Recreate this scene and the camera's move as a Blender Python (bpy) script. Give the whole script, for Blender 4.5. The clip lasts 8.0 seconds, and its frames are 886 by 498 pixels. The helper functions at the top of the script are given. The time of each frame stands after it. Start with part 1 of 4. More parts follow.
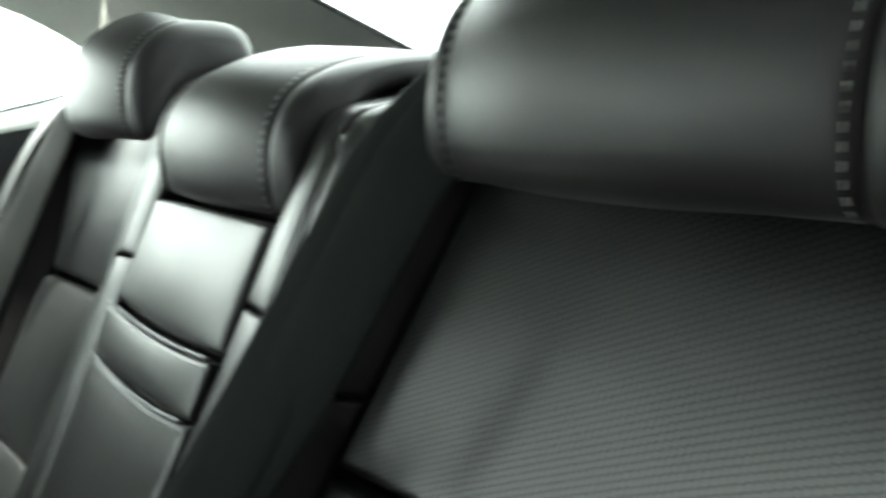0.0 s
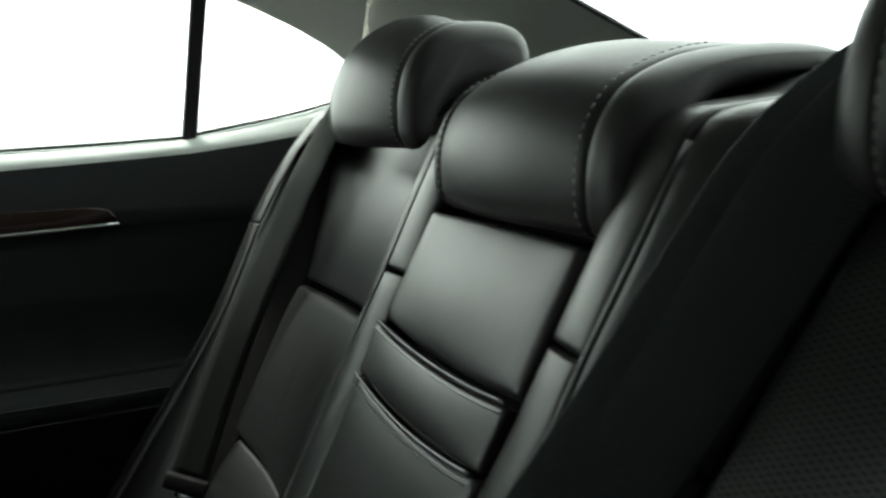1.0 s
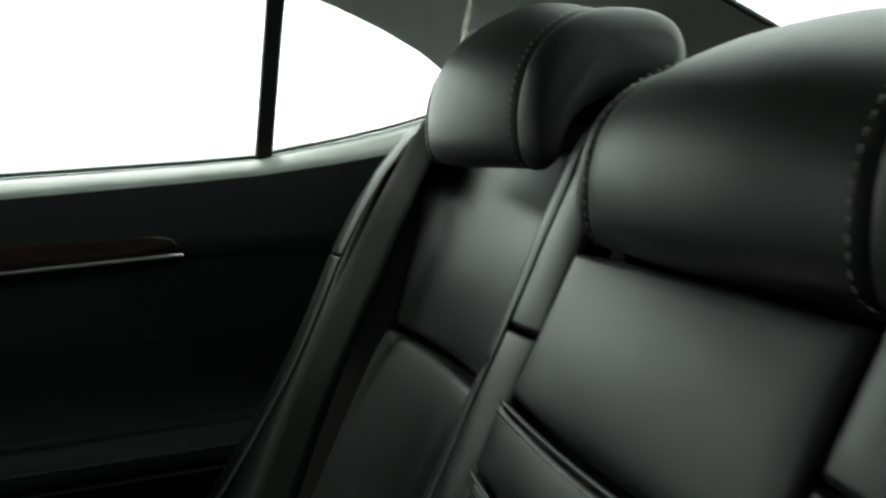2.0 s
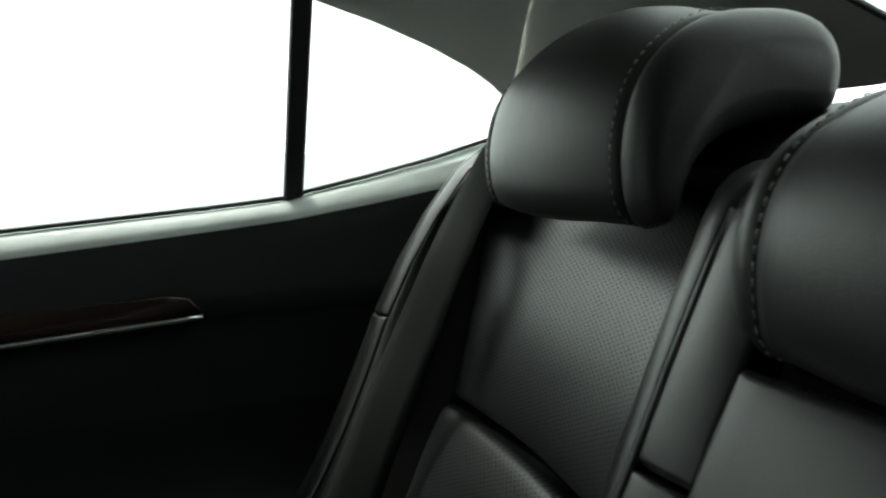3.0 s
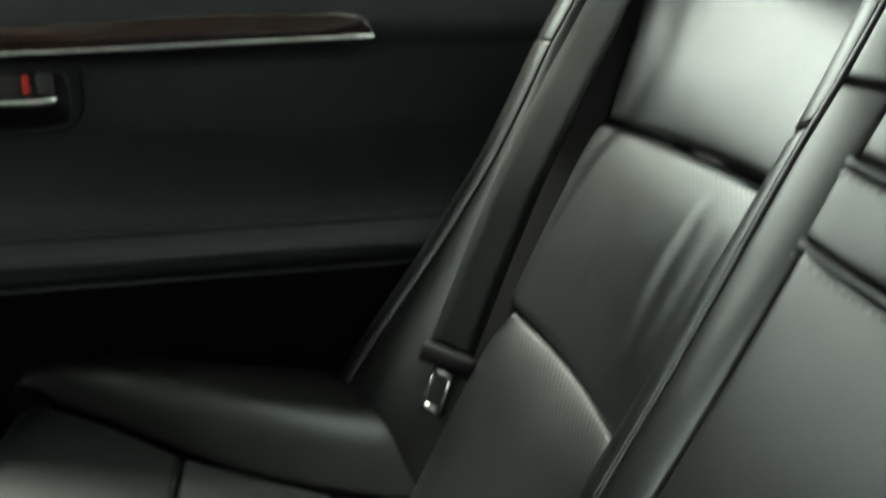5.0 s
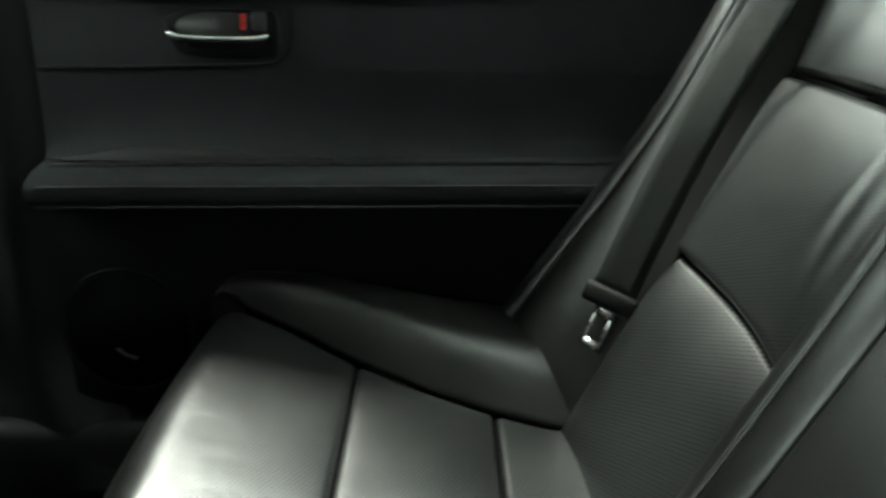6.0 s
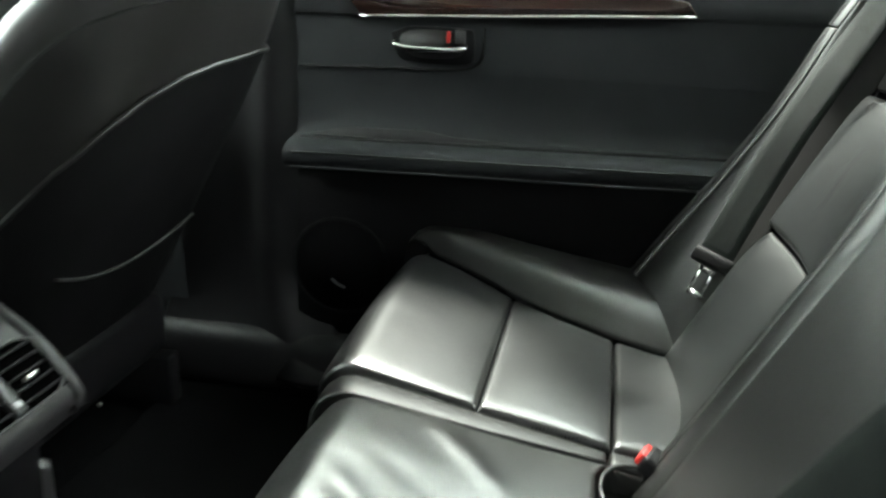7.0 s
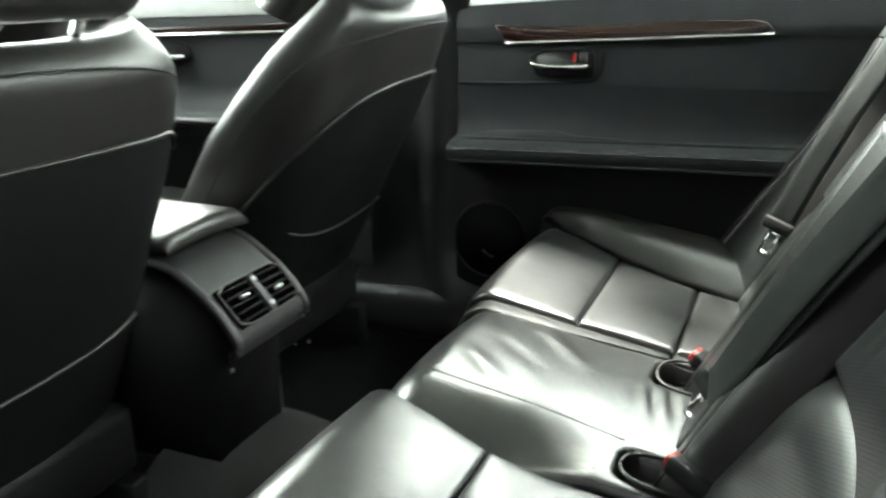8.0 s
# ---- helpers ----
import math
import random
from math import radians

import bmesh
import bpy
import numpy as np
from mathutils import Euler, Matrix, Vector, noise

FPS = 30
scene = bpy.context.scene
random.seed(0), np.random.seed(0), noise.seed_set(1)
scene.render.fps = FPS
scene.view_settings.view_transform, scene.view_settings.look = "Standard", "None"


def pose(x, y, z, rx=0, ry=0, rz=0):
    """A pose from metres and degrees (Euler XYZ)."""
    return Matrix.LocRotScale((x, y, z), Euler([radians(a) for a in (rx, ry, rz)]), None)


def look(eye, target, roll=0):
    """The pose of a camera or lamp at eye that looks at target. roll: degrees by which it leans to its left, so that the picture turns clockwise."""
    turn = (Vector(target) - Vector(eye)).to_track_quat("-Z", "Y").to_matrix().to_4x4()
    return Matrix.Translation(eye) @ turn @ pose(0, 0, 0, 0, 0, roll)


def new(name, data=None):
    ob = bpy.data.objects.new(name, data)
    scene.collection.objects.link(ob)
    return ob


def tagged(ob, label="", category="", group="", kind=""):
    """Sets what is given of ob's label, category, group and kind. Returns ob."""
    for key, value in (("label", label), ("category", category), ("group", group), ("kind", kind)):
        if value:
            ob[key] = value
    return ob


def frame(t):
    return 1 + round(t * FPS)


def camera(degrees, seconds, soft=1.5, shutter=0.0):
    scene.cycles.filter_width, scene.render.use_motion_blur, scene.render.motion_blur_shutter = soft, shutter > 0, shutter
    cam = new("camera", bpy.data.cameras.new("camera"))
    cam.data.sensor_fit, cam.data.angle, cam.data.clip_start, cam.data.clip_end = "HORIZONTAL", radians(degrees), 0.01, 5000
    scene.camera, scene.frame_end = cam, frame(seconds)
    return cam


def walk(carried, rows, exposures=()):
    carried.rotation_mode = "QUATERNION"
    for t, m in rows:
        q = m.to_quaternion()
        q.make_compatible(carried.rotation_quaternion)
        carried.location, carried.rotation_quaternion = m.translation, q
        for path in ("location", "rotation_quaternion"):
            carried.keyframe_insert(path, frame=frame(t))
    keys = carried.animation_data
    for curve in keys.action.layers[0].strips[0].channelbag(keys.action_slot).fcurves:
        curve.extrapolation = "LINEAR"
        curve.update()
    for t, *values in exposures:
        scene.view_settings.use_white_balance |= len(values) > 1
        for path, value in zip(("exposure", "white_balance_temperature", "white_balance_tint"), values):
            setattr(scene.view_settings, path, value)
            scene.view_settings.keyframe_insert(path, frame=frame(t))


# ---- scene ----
import functools

# ---------------------------------------------------------------- camera
cam = camera(56.0, 8.0, soft=2.4, shutter=0.5)
PATH = [
    (0, (-0.074, -0.631, 0.869), (1.123, 0.925, 0.487), -1.8),
    (0.5, (-0.088, -0.569, 0.858), (0.855, 1.162, 0.524), -1.4),
    (1, (-0.083, -0.511, 0.857), (0.699, 1.302, 0.537), -1.3),
    (1.5, (-0.076, -0.427, 0.852), (0.629, 1.42, 0.549), -1.6),
    (2, (-0.054, -0.336, 0.85), (0.565, 1.547, 0.585), -1.5),
    (2.2, (-0.045, -0.298, 0.854), (0.55, 1.598, 0.627), -1.1),
    (3.5, (-0.027, -0.154, 0.885), (0.479, 1.762, 0.615), -4.7),
    (4, (-0.055, -0.175, 0.865), (0.405, 1.745, 0.545), -3.4),
    (4.5, (-0.101, -0.218, 0.827), (0.299, 1.684, 0.357), -1.6),
    (5, (-0.146, -0.25, 0.776), (0.219, 1.62, 0.169), 0.3),
    (5.2, (-0.163, -0.262, 0.755), (0.176, 1.595, 0.094), 0.5),
    (6.5, (-0.171, -0.402, 0.761), (-0.394, 1.465, 0.08), 1.7),
    (7, (-0.152, -0.607, 0.777), (-0.508, 1.254, 0.135), 2.2),
    (7.5, (-0.085, -0.802, 0.791), (-0.615, 1.022, 0.164), 1.0),
    (8, (0.014, -0.956, 0.806), (-0.738, 0.798, 0.211), -0.9),
]
EXPOSURES = [(0.0, 3.1, 6500, 10), (0.5, 2.45, 6600, 10), (1.0, 1.75, 6600, 10), (1.5, 1.2, 6600, 10), (2.0, 1.1, 6550, 10), (3.5, 0.9, 6500, 10), (4.0, 1.0, 6500, 10), (4.5, 1.9, 6650, 8), (5.0, 3.0, 6750, 6), (5.2, 3.0, 6750, 6), (6.5, 3.25, 6550, 7), (7.0, 4.0, 6600, 10), (7.5, 4.3, 6650, 11), (8.0, 4.3, 6700, 12)]
walk(cam, [(t, look(e, g, r)) for t, e, g, r in PATH], EXPOSURES)

# ---------------------------------------------------------------- light
world = bpy.data.worlds.new("world")
scene.world = world
world.use_nodes = True
wn, wl = world.node_tree.nodes, world.node_tree.links
sky = wn.new("ShaderNodeTexSky")
sky.sky_type, sky.sun_disc = "NISHITA", False
sky.sun_elevation, sky.sun_rotation = radians(54), radians(-31)
sky.dust_density, sky.ozone_density = 6.0, 0.5
haze = wn.new("ShaderNodeMixRGB")
haze.inputs[0].default_value = 0.8
haze.inputs[2].default_value = (18.0, 19.0, 19.0, 1)
wl.new(sky.outputs[0], haze.inputs[1])
wl.new(haze.outputs[0], wn["Background"].inputs[0])
wn["Background"].inputs[1].default_value = 0.15
sun = new("sun", bpy.data.lights.new("sun", "SUN"))
sun.data.energy, sun.data.angle, sun.data.color = 2.2, radians(12), (0.95, 1.0, 0.92)
sun.matrix_world = look((0, 0, 0), (0.30, -0.50, -0.81))


# ---------------------------------------------------------------- materials
def material(name, colour, rough, metal=0.0, grain=0.0, size=400.0, blotch=0.25, dents=0.0, sheen=0.0, spec=0.5, wrinkle=0.0):
    """A surface with a fine bump of the given cells per metre, broad tonal blotches and uneven gloss."""
    m = bpy.data.materials.new(name)
    m.use_nodes = True
    n, l = m.node_tree.nodes, m.node_tree.links
    b = n["Principled BSDF"]
    b.inputs["Metallic"].default_value = metal
    b.inputs["Specular IOR Level"].default_value = spec
    b.inputs["Sheen Weight"].default_value = sheen
    tc = n.new("ShaderNodeTexCoord")
    broad = n.new("ShaderNodeTexNoise")
    broad.inputs["Scale"].default_value, broad.inputs["Detail"].default_value = 14.0, 5.0
    l.new(tc.outputs["Object"], broad.inputs["Vector"])
    mix = n.new("ShaderNodeMixRGB")
    mix.inputs[1].default_value = (*[c * (1 - blotch) for c in colour], 1)
    mix.inputs[2].default_value = (*[min(1, c * (1 + blotch)) for c in colour], 1)
    l.new(broad.outputs["Fac"], mix.inputs[0])
    l.new(mix.outputs[0], b.inputs["Base Color"])
    rr = n.new("ShaderNodeMapRange")
    rr.inputs["To Min"].default_value, rr.inputs["To Max"].default_value = rough * 0.85, min(1, rough * 1.15)
    l.new(broad.outputs["Fac"], rr.inputs["Value"])
    l.new(rr.outputs[0], b.inputs["Roughness"])
    normal = None
    if dents:
        soft = n.new("ShaderNodeTexNoise")
        soft.inputs["Scale"].default_value, soft.inputs["Detail"].default_value = 22.0, 3.0
        l.new(tc.outputs["Object"], soft.inputs["Vector"])
        bump = n.new("ShaderNodeBump")
        bump.inputs["Strength"].default_value, bump.inputs["Distance"].default_value = dents, 0.01
        l.new(soft.outputs["Fac"], bump.inputs["Height"])
        normal = bump
    if wrinkle:
        warp = n.new("ShaderNodeTexNoise")
        warp.inputs["Scale"].default_value = 30.0
        l.new(tc.outputs["Object"], warp.inputs["Vector"])
        bend = n.new("ShaderNodeVectorMath")
        bend.operation = "MULTIPLY_ADD"
        bend.inputs[1].default_value = (0.03, 0.03, 0.03)
        l.new(warp.outputs["Color"], bend.inputs[0])
        l.new(tc.outputs["Object"], bend.inputs[2])
        cells = n.new("ShaderNodeTexVoronoi")
        cells.feature = "DISTANCE_TO_EDGE"
        cells.inputs["Scale"].default_value = 70.0
        l.new(bend.outputs[0], cells.inputs["Vector"])
        lines = n.new("ShaderNodeMapRange")
        lines.inputs["From Max"].default_value = 0.09
        l.new(cells.outputs["Distance"], lines.inputs["Value"])
        bump = n.new("ShaderNodeBump")
        bump.inputs["Strength"].default_value, bump.inputs["Distance"].default_value = wrinkle, 0.0006
        l.new(lines.outputs[0], bump.inputs["Height"])
        if normal:
            l.new(normal.outputs[0], bump.inputs["Normal"])
        normal = bump
    if grain:
        fine = n.new("ShaderNodeTexVoronoi")
        fine.inputs["Scale"].default_value = size
        l.new(tc.outputs["Object"], fine.inputs["Vector"])
        bump = n.new("ShaderNodeBump")
        bump.inputs["Strength"].default_value, bump.inputs["Distance"].default_value = grain, 0.001
        l.new(fine.outputs["Distance"], bump.inputs["Height"])
        if normal:
            l.new(normal.outputs[0], bump.inputs["Normal"])
        normal = bump
    if normal:
        l.new(normal.outputs[0], b.inputs["Normal"])
    return m


def perforate(m, axis, pitch=0.008, row_step=0.0018, hole=0.0015, drop=0.7, gloss=0.75):
    """Rows of small punched holes over a leather, laid out in y and one other axis."""
    n, l = m.node_tree.nodes, m.node_tree.links
    b = n["Principled BSDF"]
    tc = n.new("ShaderNodeTexCoord")
    sep = n.new("ShaderNodeSeparateXYZ")
    l.new(tc.outputs["Object"], sep.inputs[0])

    def op(kind, a, c):
        q = n.new("ShaderNodeMath")
        q.operation = kind
        for i, s in enumerate((a, c)):
            if isinstance(s, (int, float)):
                q.inputs[i].default_value = s
            else:
                l.new(s, q.inputs[i])
        return q.outputs[0]

    across = op("MULTIPLY", sep.outputs["Y"], 1 / pitch)
    along = op("MULTIPLY", sep.outputs[axis], 1 / row_step)
    row = op("FLOOR", along, 0)
    shift = op("MULTIPLY", op("MODULO", op("ABSOLUTE", row, 0), 2), 0.5)
    fu = op("SUBTRACT", op("FRACT", op("ADD", across, shift), 0), 0.5)
    fv = op("SUBTRACT", op("FRACT", along, 0), 0.5)
    fw = op("MULTIPLY", fv, row_step / pitch)
    d = op("SQRT", op("ADD", op("MULTIPLY", fu, fu), op("MULTIPLY", fw, fw)), 0)
    inside = op("LESS_THAN", d, hole / pitch * 0.5)
    old = b.inputs["Base Color"].links[0].from_socket
    mix = n.new("ShaderNodeMixRGB")
    mix.inputs[2].default_value = (0.001, 0.001, 0.001, 1)
    l.new(inside, mix.inputs[0])
    l.new(old, mix.inputs[1])
    l.new(mix.outputs[0], b.inputs["Base Color"])
    sp = n.new("ShaderNodeMath")
    sp.operation = "MULTIPLY_ADD"
    sp.inputs[1].default_value, sp.inputs[2].default_value = -drop, gloss
    l.new(inside, sp.inputs[0])
    l.new(sp.outputs[0], b.inputs["Specular IOR Level"])
    return m


LEATHER = material("black_leather", (0.0080, 0.0081, 0.0074), 0.36, grain=0.06, size=1100, dents=0.03, spec=0.43, wrinkle=0.03)
HEAD_LEATHER = material("headrest_leather", (0.0080, 0.0081, 0.0074), 0.46, grain=0.08, size=1100, dents=0.05, spec=0.42, wrinkle=0.05)
WRINKLED = material("creased_leather", (0.012, 0.0125, 0.0115), 0.30, grain=0.06, size=1100, dents=0.10, spec=0.8, wrinkle=0.08)
PERFORATED = perforate(material("perforated_leather", (0.0062, 0.0072, 0.0070), 0.30, grain=0.04, size=1100, dents=0.03, spec=0.6), "Z", drop=0.58, gloss=0.62)
PERFORATED_FLAT = perforate(material("perforated_cushion_leather", (0.0072, 0.0080, 0.0076), 0.31, grain=0.05, size=1100, dents=0.08, spec=0.7), "X", row_step=0.0021, hole=0.0013, drop=0.65, gloss=0.80)
PIPING = material("leather_piping", (0.02, 0.021, 0.02), 0.38)
THREAD = material("grey_thread", (0.22, 0.22, 0.20), 0.7)
# Near-black for rods that draw the shade inside seams, grooves and creases.
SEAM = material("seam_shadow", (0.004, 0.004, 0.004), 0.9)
VOID = material("vent_gap_shade", (0.0012, 0.0012, 0.0012), 1.0, spec=0.0)
WEBBING = material("seat_belt_webbing", (0.011, 0.014, 0.0125), 0.75, grain=0.5, size=1400, spec=0.15)
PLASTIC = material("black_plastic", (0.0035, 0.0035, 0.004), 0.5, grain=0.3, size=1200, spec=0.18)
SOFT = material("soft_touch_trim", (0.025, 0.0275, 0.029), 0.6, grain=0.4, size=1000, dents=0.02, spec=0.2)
TRIM = material("moulded_black_trim", (0.007, 0.0073, 0.0076), 0.33, grain=0.25, size=1200, spec=0.36)
POCKET = material("black_leatherette", (0.003, 0.0032, 0.0034), 0.62, grain=0.3, size=1000, dents=0.03, spec=0.10)
SILL = material("grey_sill_trim", (0.52, 0.56, 0.53), 0.5, grain=0.3, size=1200)
CHROME = material("satin_chrome", (0.75, 0.75, 0.75), 0.18, metal=1.0, blotch=0.05)
METAL = material("brushed_steel", (0.55, 0.55, 0.55), 0.3, metal=1.0, blotch=0.1)
RED = material("red_plastic", (0.42, 0.016, 0.012), 0.4)
CARPET = material("black_carpet", (0.004, 0.004, 0.0044), 0.95, spec=0.03, grain=1.0, size=500, blotch=0.5)
MAT = material("grey_carpet_mat", (0.022, 0.022, 0.022), 0.95, spec=0.05, grain=1.0, size=420, blotch=0.4)
LINER = material("grey_headliner_cloth", (0.64, 0.65, 0.60), 0.9, grain=0.5, size=900, blotch=0.08)
RUBBER = material("black_rubber", (0.008, 0.008, 0.008), 0.6)
SILVERY = material("dark_grey_trim", (0.022, 0.022, 0.022), 0.42, grain=0.2, size=1200)
PAPER = material("printed_paper", (0.75, 0.75, 0.72), 0.7, blotch=0.05)
INK = material("grey_ink", (0.10, 0.11, 0.13), 0.7)
INK_PURPLE = material("violet_ink", (0.13, 0.10, 0.30), 0.7)
CONCRETE = material("grey_concrete", (0.28, 0.31, 0.295), 0.9, grain=0.5, size=120, blotch=0.2)
PAINT = material("white_car_paint", (0.7, 0.7, 0.7), 0.25, blotch=0.03)
BLOCKER = material("dark_light_block", (0.02, 0.02, 0.021), 0.9, grain=0.6, size=80)
GRIT = material("pale_grit", (0.5, 0.48, 0.45), 0.7)


def wood():
    m = material("dark_gloss_wood", (0.02, 0.009, 0.007), 0.12, blotch=0.3)
    n, l = m.node_tree.nodes, m.node_tree.links
    tc = n.new("ShaderNodeTexCoord")
    mp = n.new("ShaderNodeMapping")
    mp.inputs["Scale"].default_value = (6, 60, 90)
    nz = n.new("ShaderNodeTexNoise")
    nz.inputs["Scale"].default_value, nz.inputs["Detail"].default_value = 1.5, 6
    cr = n.new("ShaderNodeValToRGB")
    cr.color_ramp.elements[0].color, cr.color_ramp.elements[0].position = (0.006, 0.003, 0.0025, 1), 0.35
    cr.color_ramp.elements[1].color, cr.color_ramp.elements[1].position = (0.024, 0.0125, 0.009, 1), 0.7
    l.new(tc.outputs["Object"], mp.inputs[0])
    l.new(mp.outputs[0], nz.inputs["Vector"])
    l.new(nz.outputs["Fac"], cr.inputs[0])
    l.new(cr.outputs[0], n["Principled BSDF"].inputs["Base Color"])
    return m


def pane():
    m = bpy.data.materials.new("window_glass")
    m.use_nodes = True
    n, l = m.node_tree.nodes, m.node_tree.links
    n.remove(n["Principled BSDF"])
    clear, gloss, fr, mix = n.new("ShaderNodeBsdfTransparent"), n.new("ShaderNodeBsdfGlossy"), n.new("ShaderNodeLayerWeight"), n.new("ShaderNodeMixShader")
    power, scale = n.new("ShaderNodeMath"), n.new("ShaderNodeMath")
    power.operation, scale.operation = "POWER", "MULTIPLY_ADD"
    power.inputs[1].default_value, scale.inputs[1].default_value, scale.inputs[2].default_value = 5.0, 0.6, 0.04
    clear.inputs[0].default_value = (0.80, 0.84, 0.81, 1)
    gloss.inputs["Roughness"].default_value = 0.02
    fr.inputs[0].default_value = 0.5
    l.new(fr.outputs["Facing"], power.inputs[0])
    l.new(power.outputs[0], scale.inputs[0])
    l.new(scale.outputs[0], mix.inputs[0])
    l.new(clear.outputs[0], mix.inputs[1])
    l.new(gloss.outputs[0], mix.inputs[2])
    l.new(mix.outputs[0], n["Material Output"].inputs[0])
    return m


def let_through(m, colour):
    """Thin paper: daylight from behind glows through it."""
    n, l = m.node_tree.nodes, m.node_tree.links
    thin, mix = n.new("ShaderNodeBsdfTranslucent"), n.new("ShaderNodeMixShader")
    thin.inputs[0].default_value = (*colour, 1)
    mix.inputs[0].default_value = 0.5
    l.new(n["Principled BSDF"].outputs[0], mix.inputs[1])
    l.new(thin.outputs[0], mix.inputs[2])
    l.new(mix.outputs[0], n["Material Output"].inputs[0])


WOOD, GLASS = wood(), pane()
let_through(PAPER, (0.75, 0.75, 0.73))
let_through(INK, (0.55, 0.58, 0.64))
let_through(INK_PURPLE, (0.45, 0.43, 0.70))

# ---------------------------------------------------------------- building helpers
BASES = {}


def thing(name, base, label, category, group="", kind=""):
    e = new(name)
    e.location, e.empty_display_size = base, 0.05
    BASES[e.name] = Matrix.Translation(base).inverted()
    return tagged(e, label, category, group, kind)


def part(name, bm, mat, parent=None, label="", smooth=True):
    bmesh.ops.recalc_face_normals(bm, faces=bm.faces[:])
    me = bpy.data.meshes.new(name)
    bm.to_mesh(me)
    bm.free()
    for p in me.polygons:
        p.use_smooth = smooth
    me.materials.append(mat)
    ob = new(name, me)
    if parent:
        ob.parent = parent
        if parent.name in BASES:
            ob.matrix_parent_inverse = BASES[parent.name]
    return tagged(ob, label)


def setting(name, bm, mat, label, category, smooth=True):
    return tagged(part(name, bm, mat, None, "", smooth), label, category, "", "structure")


def lerp(table, t):
    return float(np.interp(t, [a for a, _ in table], [b for _, b in table]))


def stops(length, r, n):
    """Places 0 to 1 along an edge, close together within r of both ends."""
    r = min(r, length * 0.45)
    ends = [r * (1 - math.cos(a * math.pi / 10)) / length for a in range(6)]
    inner = [r / length + (1 - 2 * r / length) * i / n for i in range(1, n)]
    return ends + inner + [1 - e for e in reversed(ends)]


def grid_into(bm, rows):
    vs = [[bm.verts.new(p) for p in row] for row in rows]
    for a, b in zip(vs, vs[1:]):
        for i in range(len(a) - 1):
            bm.faces.new((a[i], a[i + 1], b[i + 1], b[i]))
    return vs


def pillow(surf, r=0.012, crown=0.0, depth=0.03, nu=14, nv=14, puff=None, out=(-0.75, 0, 0.6)):
    """An upholstered panel over surf(u, v): its edges roll down by r, its middle swells by crown, and a skirt closes it behind. out: roughly where it faces."""
    out = Vector(out)
    p = lambda u, v: Vector(surf(u, v))
    lu = (p(0, 0.5) - p(0.5, 0.5)).length + (p(0.5, 0.5) - p(1, 0.5)).length
    lv = (p(0.5, 0) - p(0.5, 0.5)).length + (p(0.5, 0.5) - p(0.5, 1)).length
    us, vs = stops(lu, r, nu), stops(lv, r, nv)

    def roll(d):
        return 1.0 if d >= r else math.sqrt(max(0.0, r * r - (r - d) ** 2)) / r

    rows, back = [], []
    for u in us:
        row, brow = [], []
        for v in vs:
            e = 1e-3
            a = p(min(1, u + e), v) - p(max(0, u - e), v)
            b = p(u, min(1, v + e)) - p(u, max(0, v - e))
            n = a.cross(b).normalized()
            if n.dot(out) < 0:
                n = -n
            ru, rv = min(roll(u * lu), roll((1 - u) * lu)), min(roll(v * lv), roll((1 - v) * lv))
            h = r * (ru * rv - 1) + crown * math.sin(math.pi * u) ** 0.8 * math.sin(math.pi * v) ** 0.8
            if puff:
                h += puff(u, v)
            row.append(p(u, v) + n * h)
            brow.append(p(u, v) - n * (r + depth))
        rows.append(row)
        back.append(brow)
    bm = bmesh.new()
    f, k = grid_into(bm, rows), grid_into(bm, [[q for q in b] for b in back])
    m, q = len(us) - 1, len(vs) - 1
    for i in range(m):
        bm.faces.new((f[i][0], f[i + 1][0], k[i + 1][0], k[i][0]))
        bm.faces.new((f[i][q], f[i + 1][q], k[i + 1][q], k[i][q]))
    for j in range(q):
        bm.faces.new((f[0][j], f[0][j + 1], k[0][j + 1], k[0][j]))
        bm.faces.new((f[m][j], f[m][j + 1], k[m][j + 1], k[m][j]))
    return bm


def tube(points, radius, sides=8, flat=1.0, up=(0, 0, 1), bm=None):
    """A rod along points; flat squashes its section along up."""
    bm = bm or bmesh.new()
    pts = [Vector(p) for p in points]
    rings = []
    for i, p in enumerate(pts):
        d = (pts[min(i + 1, len(pts) - 1)] - pts[max(i - 1, 0)]).normalized()
        a = d.cross(Vector(up)).normalized()
        b = a.cross(d).normalized()
        rings.append([bm.verts.new(p + a * radius * math.cos(k * 2 * math.pi / sides) + b * radius * flat * math.sin(k * 2 * math.pi / sides)) for k in range(sides)])
    for a, b in zip(rings, rings[1:]):
        for k in range(sides):
            bm.faces.new((a[k], a[(k + 1) % sides], b[(k + 1) % sides], b[k]))
    bm.faces.new(rings[0]), bm.faces.new(rings[-1])
    return bm


